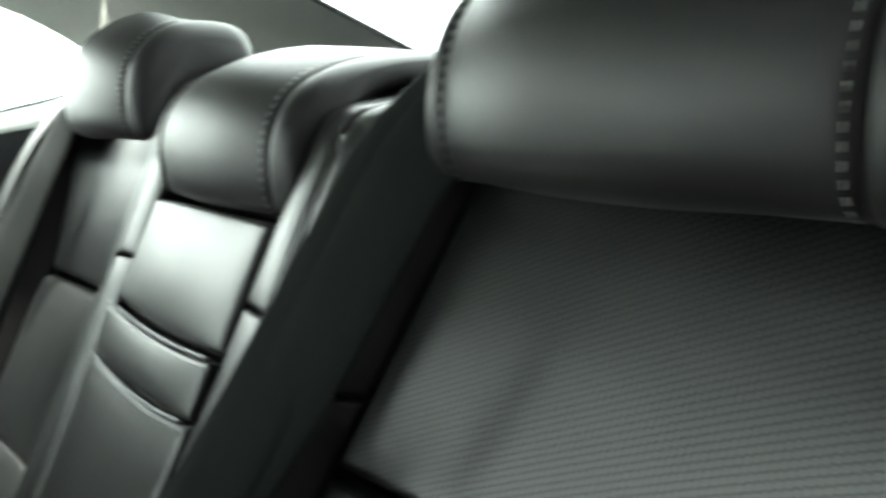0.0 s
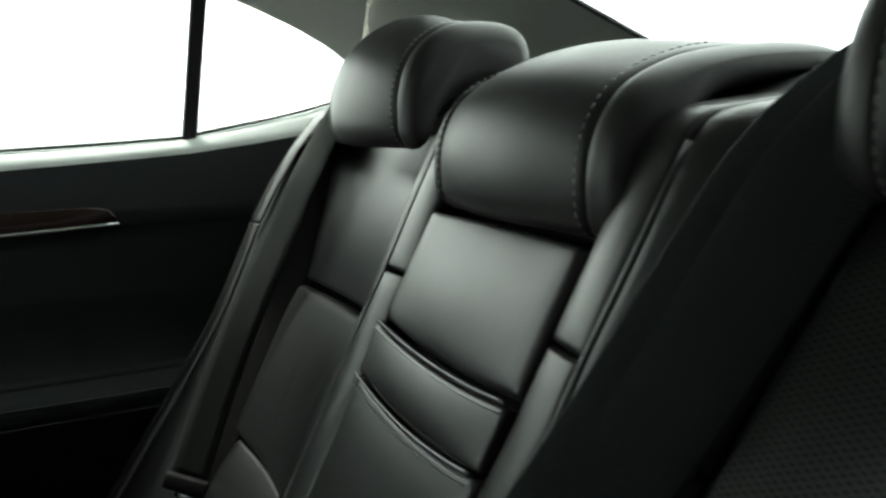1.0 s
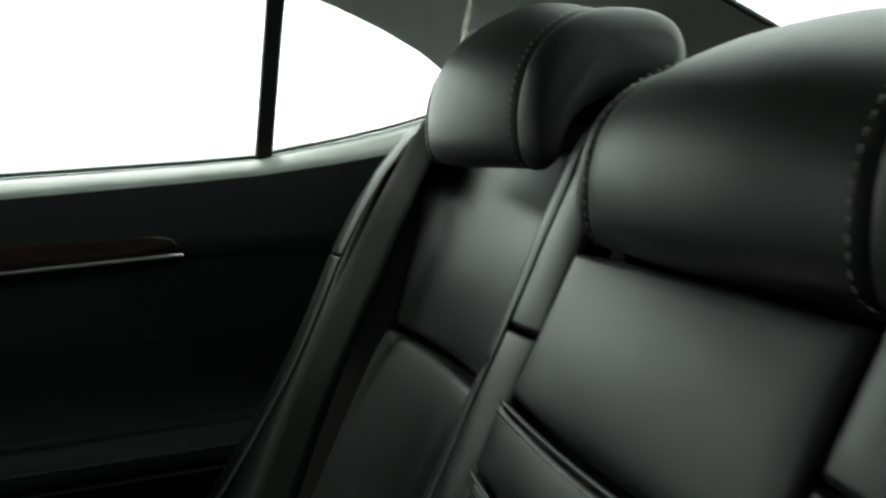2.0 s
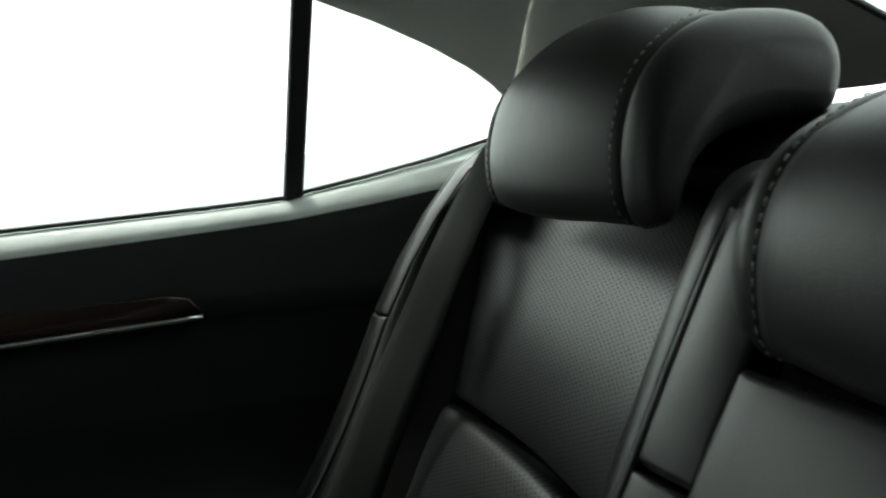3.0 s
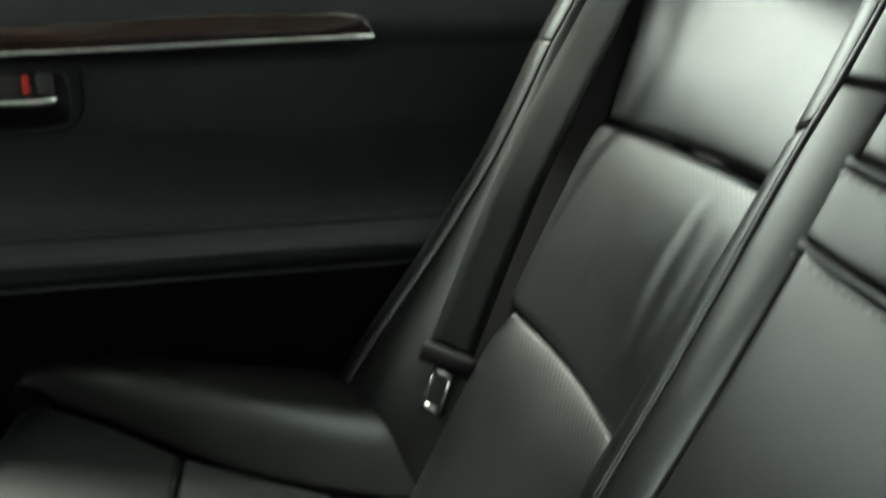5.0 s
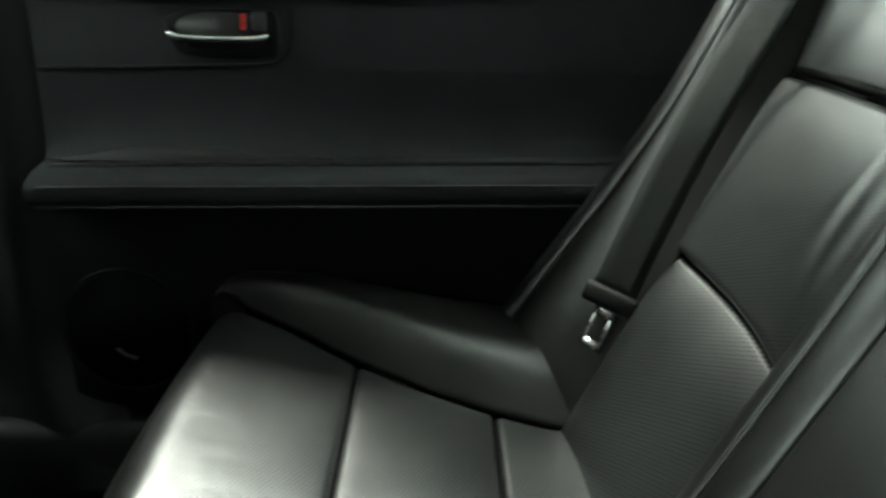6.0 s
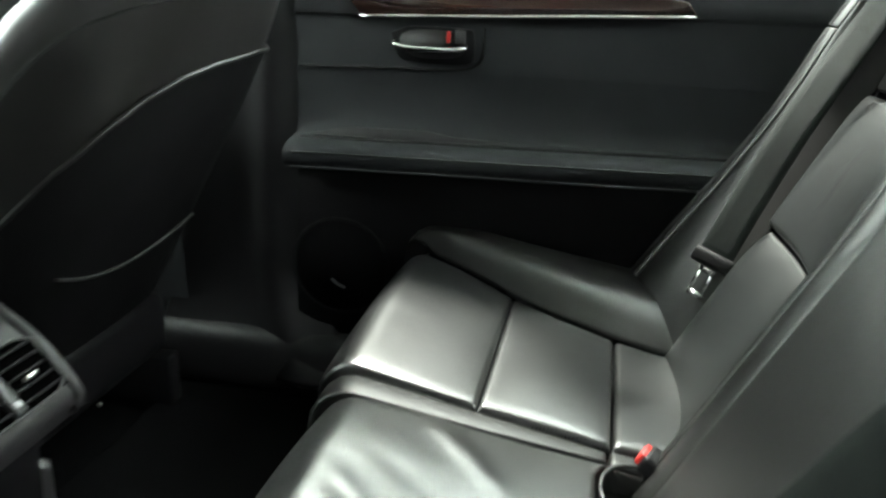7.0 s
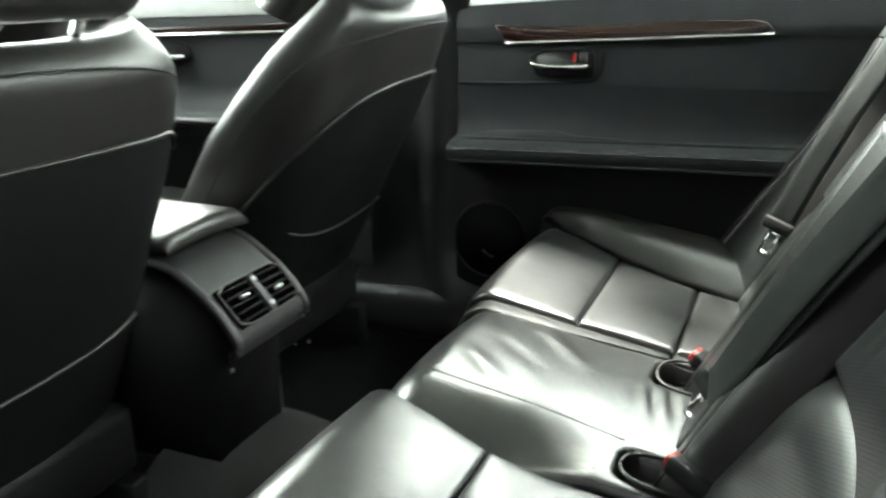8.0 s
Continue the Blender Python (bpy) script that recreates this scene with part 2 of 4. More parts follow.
def ribbon(points, normals, width, thick):
    """A strap of the given width and thickness along points, facing normals."""
    bm = bmesh.new()
    rows = []
    pts = [Vector(p) for p in points]
    for i, p in enumerate(pts):
        d = (pts[min(i + 1, len(pts) - 1)] - pts[max(i - 1, 0)]).normalized()
        n = Vector(normals[i]).normalized()
        a = d.cross(n).normalized()
        n = a.cross(d).normalized()
        w, h = width / 2, thick / 2
        prof = [(-w, 0), (-w + h, h), (-w / 2, h * 1.2), (0, h), (w / 2, h * 1.2), (w - h, h), (w, 0), (w - h, -h), (-w + h, -h)]
        rows.append([p + a * x + n * y for x, y in prof])
    rows = [r + [r[0]] for r in rows]
    vs = [[bm.verts.new(q) for q in r[:-1]] for r in rows]
    for a, b in zip(vs, vs[1:]):
        for k in range(len(a)):
            bm.faces.new((a[k], a[(k + 1) % len(a)], b[(k + 1) % len(a)], b[k]))
    bm.faces.new(vs[0]), bm.faces.new(vs[-1])
    return bm


def box(size, m=Matrix(), bevel=0.003, segments=2):
    bm = bmesh.new()
    bmesh.ops.create_cube(bm, size=1.0, matrix=Matrix.Diagonal((*size, 1)))
    if bevel:
        bmesh.ops.bevel(bm, geom=bm.edges[:], offset=bevel, segments=segments, affect="EDGES", profile=0.5)
    bmesh.ops.transform(bm, matrix=m, verts=bm.verts[:])
    return bm


def slab(outline, lift, thick, bevel=0.0):
    """A flat plate with the given (a, b) outline; lift(a, b, h) sets each corner in space at height h."""
    bm = bmesh.new()
    top = [bm.verts.new(lift(a, b, thick)) for a, b in outline]
    low = [bm.verts.new(lift(a, b, 0.0)) for a, b in outline]
    bm.faces.new(top), bm.faces.new(list(reversed(low)))
    for i in range(len(top)):
        j = (i + 1) % len(top)
        bm.faces.new((top[i], low[i], low[j], top[j]))
    if bevel:
        e = [x for x in bm.edges if all(v in top for v in x.verts)]
        bmesh.ops.bevel(bm, geom=e, offset=bevel, segments=3, affect="EDGES", profile=0.5)
    return bm


def smooth_loop(pts, rounds=2, closed=True):
    for _ in range(rounds):
        out = []
        n = len(pts)
        for i in range(n if closed else n - 1):
            a, b = pts[i], pts[(i + 1) % n]
            out += [tuple(0.75 * x + 0.25 * y for x, y in zip(a, b)), tuple(0.25 * x + 0.75 * y for x, y in zip(a, b))]
        pts = out if closed else [pts[0], *out, pts[-1]]
    return pts


def resample(pts, n, closed=False):
    pts = [Vector(p) for p in pts] + ([Vector(pts[0])] if closed else [])
    run = [0.0]
    for a, b in zip(pts, pts[1:]):
        run.append(run[-1] + (b - a).length)
    out = []
    for i in range(n):
        s = run[-1] * i / (n if closed else n - 1)
        out.append(Vector([float(np.interp(s, run, [p[k] for p in pts])) for k in range(len(pts[0]))]))
    return out


def stitches(points, out, length=0.0042, gap=0.0024, radius=0.0005):
    """Dashes of thread that follow points, standing off along out."""
    bm = bmesh.new()
    pts = [Vector(p) for p in points]
    total = sum((b - a).length for a, b in zip(pts, pts[1:]))
    n = max(2, int(total / (length + gap)))
    fine = resample(pts, n * 2)
    o = Vector(out)
    for i in range(0, n * 2 - 1, 2):
        tube([fine[i] + o * 0.0004, (fine[i] + fine[i + 1]) / 2 + o * 0.0012, fine[i + 1] + o * 0.0004], radius, 5, bm=bm)
    return bm


# ---------------------------------------------------------------- shape of the rear seat
def x_insert(z):
    return 0.07 + 0.60 * (z - 0.49) + 0.9 * max(0, z - 0.83) ** 1.5


def x_ridge(z):
    return 0.128 + 0.534 * (z - 0.69) + 0.9 * max(0, z - 0.83) ** 1.5


CREST = [(0.28, -0.145), (0.35, -0.100), (0.42, -0.055), (0.495, -0.004), (0.59, 0.055), (0.65, 0.085), (0.72, 0.117), (0.77, 0.146), (0.815, 0.177), (0.854, 0.210), (0.88, 0.248), (0.90, 0.285)]
CENTRE = [(0.28, 0.096), (0.564, 0.104), (0.69, 0.112), (0.78, 0.113), (0.90, 0.116)]
OUTER = [(0.28, 0.43), (0.478, 0.486), (0.644, 0.536), (0.805, 0.578), (0.90, 0.582)]
UPPER = [(0.644, 0.532), (0.745, 0.556), (0.82, 0.584), (0.90, 0.594)]
INNER = [(0.28, 0.190), (0.644, 0.212), (0.80, 0.234), (0.90, 0.248)]
RIDGE = [(0.28, 0.125), (0.564, 0.133), (0.69, 0.142), (0.73, 0.142), (0.78, 0.146), (0.90, 0.150)]


def z_cushion(x):
    return 0.325 - 0.12 * (x + 0.25)


def outboard_back(s, seat):
    """The upholstery of one outer place of the backrest; s is the side of the car."""
    def strip(lo, hi, ya, yb, x, fold=9.0, skew_lo=0.0, skew_hi=0.0):
        """Part of the back between the heights lo and hi; past fold it rolls over to the rear."""
        def f(u, v):
            w = u if s > 0 else 1 - u
            a, b = lo - skew_lo * w, hi - skew_hi * w
            z = a + (b - a) * v
            q = min(z, fold)
            y = ya(q) + (yb(q) - ya(q)) * w
            d, a, r = max(0.0, z - fold), radians(31), 0.032  # rolls over the top
            b = min(a + d / r, radians(84))
            flat = d - (b - a) * r
            return (x(q, w) + r * (math.cos(a) - math.cos(b)) + flat * math.sin(b), s * y, q + r * (math.sin(b) - math.sin(a)) + flat * math.cos(b))
        return f

    yin, yout, yr = (lambda z: lerp(INNER, z) - (0.010 if s < 0 else 0.0)), (lambda z: lerp(OUTER, z)), (lambda z: lerp(RIDGE, z))
    ywide = lambda z: lerp(UPPER, z) if z > 0.644 else yout(z)

    fore = lambda z: 0.032 * min(1.0, max(0.0, (z - 0.65) / 0.14))

    def creases(u, v):
        k = u if s > 0 else 1 - u
        h = 0.0
        for c, lean, deep in ((0.20, 0.05, 0.0013), (0.27, -0.04, 0.0006), (0.11, 0.03, 0.0007), (0.55, 0.06, 0.0004)):
            h -= deep * math.exp(-((k - c - lean * v) / 0.018) ** 2) * math.sin(math.pi * min(1, v * 1.05)) ** 2
            h += 0.6 * deep * math.exp(-((k - c - 0.035 - lean * v) / 0.02) ** 2) * math.sin(math.pi * min(1, v * 1.05)) ** 2
        return h - 0.004 * max(0.0, (v - 0.75) / 0.25) ** 2

    def shoulder(u, v):
        return -0.012 * max(0.0, (v - 0.72) / 0.28) ** 2

    drop = 0.012 if s < 0 else 0.0
    flush = 0.003 if s < 0 else 0.0
    dish = lambda z, w: x_insert(z) + 0.012 * math.sin(math.pi * w)
    part("upper_insert", pillow(strip(0.651 - drop, 0.96, yin, ywide, lambda z, w: dish(z, w) + 0.006 - fore(z) * w ** 1.6, 0.845), 0.006, 0.0, 0.02, 12, 26), PERFORATED, seat, "perforated black leather insert")
    part("middle_insert", pillow(strip(0.4795, 0.6485 - drop, yin, yout, lambda z, w: dish(z, w) - 0.003 + flush), 0.009 - 2 * flush / 3, 0.008, 0.02, 40, 24, creases), PERFORATED, seat, "perforated black leather insert with soft creases")
    part("lower_insert", pillow(strip(0.27, 0.4775, yin, yout, lambda z, w: dish(z, w) - 0.004 + flush), 0.007 - flush, 0.003, 0.02, 12, 24, shoulder), PERFORATED, seat)

    def flank_x(z, w):
        a, b = x_insert(z) + 0.012 - fore(z), lerp(CREST, z) + 0.002
        k = 1 - (1 - w) ** 2.5
        return a + (b - a) * k

    crest = lambda z: 0.607 + 0.02 * max(0, (0.6 - z))
    part("outer_bolster", pillow(strip(0.27, 0.885, ywide, lambda z: crest(z) - 0.027, lambda z, w: flank_x(z, 0.62 * w)), 0.004, 0.002, 0.02, 10, 22), LEATHER, seat)
    for lo, hi in ((0.27, 0.7205), (0.7222, 0.885)):
        part("bolster_crest", pillow(strip(lo, hi, lambda z: crest(z) - 0.0265, crest, lambda z, w: flank_x(z, 0.62 + 0.38 * w)), 0.0025, 0.001, 0.02, 8, 16), LEATHER, seat)
        part("bolster_side", pillow(strip(lo, hi, lambda z: crest(z) + 0.001, lambda z: crest(z) + 0.048, lambda z, w: lerp(CREST, z) + 0.002 + 0.075 * w * w), 0.0035, 0.002, 0.02, 8, 16, out=(-0.6, s * 0.6, 0.3)), LEATHER, seat)

    def inner_x(z, w):
        a, b = x_ridge(z) + 0.001, x_insert(z) + 0.010
        k = w ** 2.0
        return a + (b - a) * k

    for lo, hi, ka, kb in ((0.27, 0.7045, 0.0, 0.03), (0.7065, 1.00, 0.03, 0.0)):
        part("inner_bolster", pillow(strip(lo, hi, lambda z: yr(z) + 0.0135, yin, inner_x, 0.842, ka, kb), 0.004, 0.003, 0.02, 10, 26), LEATHER, seat)
    for lo, hi in ((0.27, 0.7275), (0.7295, 1.00)):
        part("ridge_strip", pillow(strip(lo, hi, lambda z: lerp(CENTRE, z), lambda z: yr(z) + 0.0095, lambda z, w: x_ridge(z) + 0.005 * (1 - w) ** 2, 0.842), 0.004, 0.003, 0.02, 10, 26), LEATHER, seat)
    rim = [(x_ridge(z) + 0.0015, s * (yr(z) + 0.0115), z) for z in np.linspace(0.3, 0.84, 24)]
    part("seam_piping", tube(rim, 0.0022, 6), PIPING, seat)


def headrest(y0, w, profile, crown, seat):
    """A folded-over head restraint: a padded front that rolls over the top, two stitched side panels."""
    loop = resample(smooth_loop(profile, 2), 56, True)
    c = sum(loop, Vector((0, 0))) / len(loop)
    normals = []
    for i in range(56):
        d = loop[(i + 1) % 56] - loop[i - 1]
        n = Vector((d.y, -d.x)).normalized()
        normals.append(n if n.dot(loop[i] - c) > -0.02 else n)
    area = sum(loop[i].x * loop[(i + 1) % 56].y - loop[(i + 1) % 56].x * loop[i].y for i in range(56))
    if area < 0:
        normals = [-n for n in normals]

    def thickness(i):
        p, n = loop[i], normals[i]
        across = [(q - p).length for q in loop if (q - p).length > 0.004 and n.dot((q - p).normalized()) < -0.8]
        return min(across, default=0.05)

    thin = [min(1.0, thickness(i) / 0.062) for i in range(56)]
    thin = [sum(thin[(i + k) % 56] for k in (-2, -1, 0, 1, 2)) / 5 for i in range(56)]

    def ring(y, off, grow=0.0):
        out = []
        for p, n, lean in zip(loop, normals, thin):
            grow_here = grow * lean if grow < 0 else grow
            front = max(0.0, min(1.0, 0.5 - 3.5 * n.x)) * max(0.0, min(1.0, 0.6 + 1.2 * n.y + 0.6))
            q = p + n * (off * front + grow_here)
            out.append(Vector((q.x, y0 + y, q.y)))
        return out

    def loft(rings, cap):
        bm = bmesh.new()
        vs = [[bm.verts.new(p) for p in r] for r in rings]
        for a, b in zip(vs, vs[1:]):
            for k in range(56):
                bm.faces.new((a[k], a[(k + 1) % 56], b[(k + 1) % 56], b[k]))
        for r in cap:
            bm.faces.new(vs[r])
        return bm

    ks = np.linspace(-1, 1, 25)
    hr = part("headrest", loft([ring(w * k, crown * (1 - abs(k) ** 2.2)) for k in ks], (0, -1)), HEAD_LEATHER, seat, "black leather head restraint with contrast stitching")
    for s in (-1, 1):
        steps = [(0.0012, -0.0035), (0.004, 0.0008), (0.010, 0.0008), (0.0155, -0.0018), (0.0200, -0.0055), (0.0232, -0.0105), (0.0252, -0.0155), (0.0260, -0.0190)]
        part("side_panel", loft([ring(s * (w + a), 0, g) for a, g in steps], (0, -1)), HEAD_LEATHER, hr)
        edge = [p for p, n in zip(ring(s * (w - 0.0035), 0.004), normals) if n.x < 0.25 or n.y > 0.3]
        k = max(range(len(edge)), key=lambda i: (edge[i] - edge[i - 1]).length)
        edge = edge[k:] + edge[:k]
        part("stitching", stitches(edge, (-0.5, -0.5, 0.5), 0.0042, 0.0022, 0.0005), THREAD, hr, "pale grey contrast stitches")
    return hr


def rear_backrest(seat):
    for s in (1, -1):
        outboard_back(s, seat)
    SAG = [(0.45, 0.0), (0.653, 0.009), (0.6945, 0.007), (0.775, 0.0)]

    def flat(lo, hi, w, x):
        def f(u, v):
            z, k = lo + (hi - lo) * v, 2 * u - 1
            q = z - lerp(SAG, z) * (1 - k * k)
            return (x(q, k), k * w(z), q)
        return f

    half = lambda z: lerp(CENTRE, z) - 0.0015
    cx = lambda z, k: x_ridge(z) + 0.004 - 0.004 * k * k
    part("centre_panel", pillow(flat(0.6965, 0.781, half, cx), 0.006, 0.005, 0.02, 16, 12), LEATHER, seat, "smooth black leather centre panel")
    # Added filler; its matt black stands for the shadow under the headrest.
    part("neck_gap_shade", pillow(flat(0.774, 0.865, half, lambda z, k: cx(z, k) + 0.034), 0.004, 0.0, 0.02, 8, 8), POCKET, seat)
    part("centre_band", pillow(flat(0.6565, 0.6925, half, lambda z, k: cx(z, k) - 0.003 - 0.05 * max(0, z - 0.67)), 0.004, 0.003, 0.02, 16, 10), LEATHER, seat, "stitched leather pull band")
    part("centre_lower_panel", pillow(flat(0.27, 0.6525, half, cx), 0.006, 0.005, 0.02, 16, 16), LEATHER, seat)
    for z in (0.6945, 0.6545):
        line = [(cx(z - lerp(SAG, z) * (1 - k * k), k) - 0.004, k * half(z), z - lerp(SAG, z) * (1 - k * k)) for k in np.linspace(-0.98, 0.98, 30)]
        part("band_piping", tube(line, 0.0018, 6), PIPING, seat)
        part("band_stitching", stitches([(x - 0.0035, y, q - 0.006) for x, y, q in line], (-0.85, 0, 0.5)), THREAD, seat)
    def top(x0, y0, y1, lift=0.0):
        return lambda u, v: (x0 + (0.43 - x0) * u, y0 + (y1 - y0) * v, 0.840 + (0.022 + lift) * math.sin(math.pi * min(1, u * 1.3) / 2) + lift * u)
    part("seat_top", pillow(top(0.222, -0.222, 0.222, 0.013), 0.02, 0.0, 0.02, 10, 20, out=(0, 0, 1)), LEATHER, seat)
    def shoulder(y0, y1):
        return lambda u, v: (0.272 + 0.158 * u, y0 + (y1 - y0) * v, 0.858 + 0.032 * math.sin(math.pi * min(1, u * 1.7) / 2))
    for a, b in ((0.205, 0.61), (-0.61, -0.205)):
        part("seat_top", pillow(shoulder(a, b), 0.006, 0.0, 0.02, 10, 16, out=(0, 0, 1)), LEATHER, seat)
    shell = lambda u, v: (0.0 + 0.42 * v ** 1.05 + 0.03, -0.64 + 1.28 * u, 0.2 + 0.62 * v)
    part("back_shell", pillow(lambda u, v: shell(u, v), 0.01, 0, 0.03, 6, 10), PLASTIC, seat)
    side = [(0.203, 0.832), (0.200, 0.861), (0.203, 0.883), (0.210, 0.904), (0.222, 0.921), (0.240, 0.935), (0.262, 0.944), (0.290, 0.945), (0.314, 0.943), (0.332, 0.935), (0.341, 0.915), (0.338, 0.893), (0.330, 0.881), (0.297, 0.882), (0.268, 0.878), (0.250, 0.870), (0.238, 0.857), (0.231, 0.842), (0.226, 0.828), (0.214, 0.822)]
    headrest(0.364, 0.111, side, 0.020, seat)
    headrest(-0.388, 0.110, [(x, z - 0.006) for x, z in side], 0.020, seat)
    low = [(0.187, 0.779), (0.182, 0.822), (0.192, 0.855), (0.214, 0.877), (0.262, 0.893), (0.345, 0.897), (0.372, 0.888), (0.368, 0.874), (0.300, 0.872), (0.264, 0.865), (0.242, 0.850), (0.224, 0.822), (0.211, 0.784)]
    headrest(0.004, 0.104, low, 0.014, seat)
    for y in (0.364, -0.388):
        for d in (-0.06, 0.06):
            part("headrest_post", tube([(0.315, y + d, 0.83), (0.312, y + d, 0.89)], 0.006, 10), CHROME, seat, "chrome headrest post")
    return seat


def rear_cushion(seat):

    def over(x0, x1, y0, y1, lift=lambda x, y: 0.0, nose=-0.406):
        """Top of the bench from x0 to x1; ahead of -0.42 it rolls over the front."""
        side_of = lambda q, x: q(x) if callable(q) else q

        def f(u, v):
            x = x1 + (x0 - x1) * u
            y = side_of(y0, x) + (side_of(y1, x) - side_of(y0, x)) * v
            if x >= nose:
                return (x, y, z_cushion(x) + lift(x, y))
            d = nose - x
            r, z = 0.047, z_cushion(nose) + lift(nose, y)
            a = min(d / r, math.pi / 2)
            return (nose - r * math.sin(a), y, z - r * (1 - math.cos(a)) - max(0, d - r * math.pi / 2))
        return f

    OUT = [(-0.70, 0.640), (-0.46, 0.635), (-0.42, 0.622), (-0.35, 0.582), (-0.27, 0.523), (-0.19, 0.478), (-0.12, 0.449), (-0.06, 0.434), (0.03, 0.428)]
    FAR_IN = [(-0.70, 0.218), (-0.425, 0.215), (-0.266, 0.192), (-0.127, 0.176), (0.03, 0.174)]
    NEAR_IN = [(-0.70, -0.125), (-0.45, -0.130), (-0.40, -0.142), (-0.33, -0.170), (-0.27, -0.197), (-0.19, -0.216), (0.03, -0.212)]
    for s in (1, -1):
        edge_out = lambda x: s * lerp(OUT, x)
        ya, yb = ((lambda x: lerp(FAR_IN, x)), edge_out) if s > 0 else (edge_out, (lambda x: lerp(NEAR_IN, x)))
        part("front_insert", pillow(over(-0.52, -0.2605, ya, yb), 0.008, 0.008, 0.02, 26, 20), PERFORATED_FLAT, seat, "perforated black leather panel worn shiny")
        part("middle_insert", pillow(over(-0.2595, -0.1140, ya, yb), 0.008, 0.006, 0.02, 14, 16), PERFORATED_FLAT, seat)
        part("rear_insert", pillow(over(-0.1125, 0.03, ya, yb), 0.008, 0.004, 0.02, 10, 14), PERFORATED_FLAT, seat)
        part("front_face", pillow(over(-0.68, -0.524, ya, yb), 0.01, 0.0, 0.02, 8, 8), LEATHER, seat)

        def hump(x, y):
            inner = lerp(OUT, x)
            t = min(1.0, max(0.0, (abs(y) - inner) / (0.676 - inner)))
            rise = math.sin(math.pi * min(1.0, t / 0.42) / 2) if t < 0.70 else math.cos(math.pi / 2 * (t - 0.70) / 0.32)
            ends = min(1, max(0.0, (x + 0.56) / 0.24)) ** 0.7 * min(1, max(0.65, (0.14 - x) / 0.2))
            return 0.048 * rise * ends

        inside = lambda x: s * (lerp(OUT, x) + 0.0015)
        wall = lambda x: s * 0.675
        part("side_bolster", pillow(over(-0.62, 0.06, *((inside, wall) if s > 0 else (wall, inside)), hump), 0.005, 0.0, 0.03, 34, 20), LEATHER, seat, "raised leather side bolster")
    PIPE = [(-0.70, 0.162), (-0.40, 0.158), (-0.26, 0.149), (-0.11, 0.145), (0.03, 0.145)]
    pipe = lambda x: lerp(PIPE, x)
    part("dividing_strip", pillow(over(-0.55, -0.118, lambda x: pipe(x) + 0.002, lambda x: lerp(FAR_IN, x) - 0.002, lambda x, y: -0.006, nose=-0.398), 0.006, 0.002, 0.02, 24, 8), LEATHER, seat)
    line = [Vector(over(-0.50, -0.118, pipe, pipe, nose=-0.392)(1 - k, 0)) for k in np.linspace(0, 1, 30)]
    part("strip_piping", tube([(p.x, p.y, p.z - 0.002) for p in line], 0.0022, 6), PIPING, seat)
    part("inner_rear_pad", pillow(over(-0.115, 0.03, lambda x: pipe(x) + 0.002, lambda x: lerp(FAR_IN, x) - 0.001, lambda x, y: -0.004), 0.006, 0.0, 0.02, 8, 6), LEATHER, seat)

    FOLDS = (((-0.367, 0.004), (-0.295, -0.070), 0.0030), ((-0.301, 0.139), (-0.217, 0.032), 0.0034), ((-0.335, 0.050), (-0.25, -0.020), -0.0012))

    def pockets(u, v):
        x = 0.02 + (-0.60 - 0.02) * u
        y = -0.203 + (pipe(x) + 0.201) * v
        h = 0.0
        for c, e in ((0.092, 0.046), (-0.154, 0.030)):
            k = (abs((x + 0.078) / 0.046) ** 4 + abs((y - c) / e) ** 4) ** 0.25
            q = max(0.0, min(1.0, (1.12 - k) / 0.2))
            h -= 0.050 * q * q * (3 - 2 * q)
            h += 0.0022 * math.exp(-((x + 0.105) / 0.028) ** 2) * math.exp(-((y - c + 0.095) / 0.035) ** 2) * math.sin((x + 0.1) * 260 + 40 * (y - c))
        h -= 0.026 * max(0.0, min(1.0, (-0.100 - y) / 0.085)) ** 1.5 * min(1.0, max(0.0, (-0.150 - x) / 0.09))
        h += 0.002 * math.sin(18 * x + 9 * y) * math.exp(-((x + 0.25) / 0.12) ** 2)
        for (ax, ay), (bx, by), high in FOLDS:
            run = max(0.0, min(1.0, ((x - ax) * (bx - ax) + (y - ay) * (by - ay)) / ((bx - ax) ** 2 + (by - ay) ** 2)))
            away = math.hypot(x - ax - run * (bx - ax), y - ay - run * (by - ay))
            h += high * math.exp(-(away / 0.015) ** 2) * math.sin(math.pi * (0.08 + 0.84 * run))
        return h

    part("centre_panel", pillow(over(-0.60, 0.02, -0.203, lambda x: pipe(x) - 0.002, nose=-0.378), 0.010, 0.012, 0.02, 120, 90, pockets), WRINKLED, seat, "smooth creased black leather centre panel")
    def on_centre(x, y):
        u, v = (0.02 - x) / 0.62, (y + 0.203) / (pipe(x) + 0.201)
        return (x, y, z_cushion(x) + 0.012 * math.sin(math.pi * u) ** 0.8 * math.sin(math.pi * v) ** 0.8 + pockets(u, v))
    seam = [on_centre(x, -0.080 - 0.12 * (x + 0.40)) for x in np.linspace(-0.377, -0.128, 60)]
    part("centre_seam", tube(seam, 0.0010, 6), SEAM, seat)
    part("centre_stitching", stitches([on_centre(x, y + 0.006) for x, y, z in seam], (0, 0, 1), 0.004, 0.0025, 0.00035), THREAD, seat)
    for c, e in ((0.092, 0.048), (-0.154, 0.032)):
        rim = smooth_loop([(c - e, -0.124), (c + e, -0.124), (c + e, -0.030), (c - e, -0.030)], 3)
        part("pocket_rim", tube(resample([(x, y, z_cushion(x) + 0.005) for y, x in rim] + [(rim[0][1], rim[0][0], z_cushion(rim[0][1]) + 0.005)], 60), 0.0022, 6), PIPING, seat)
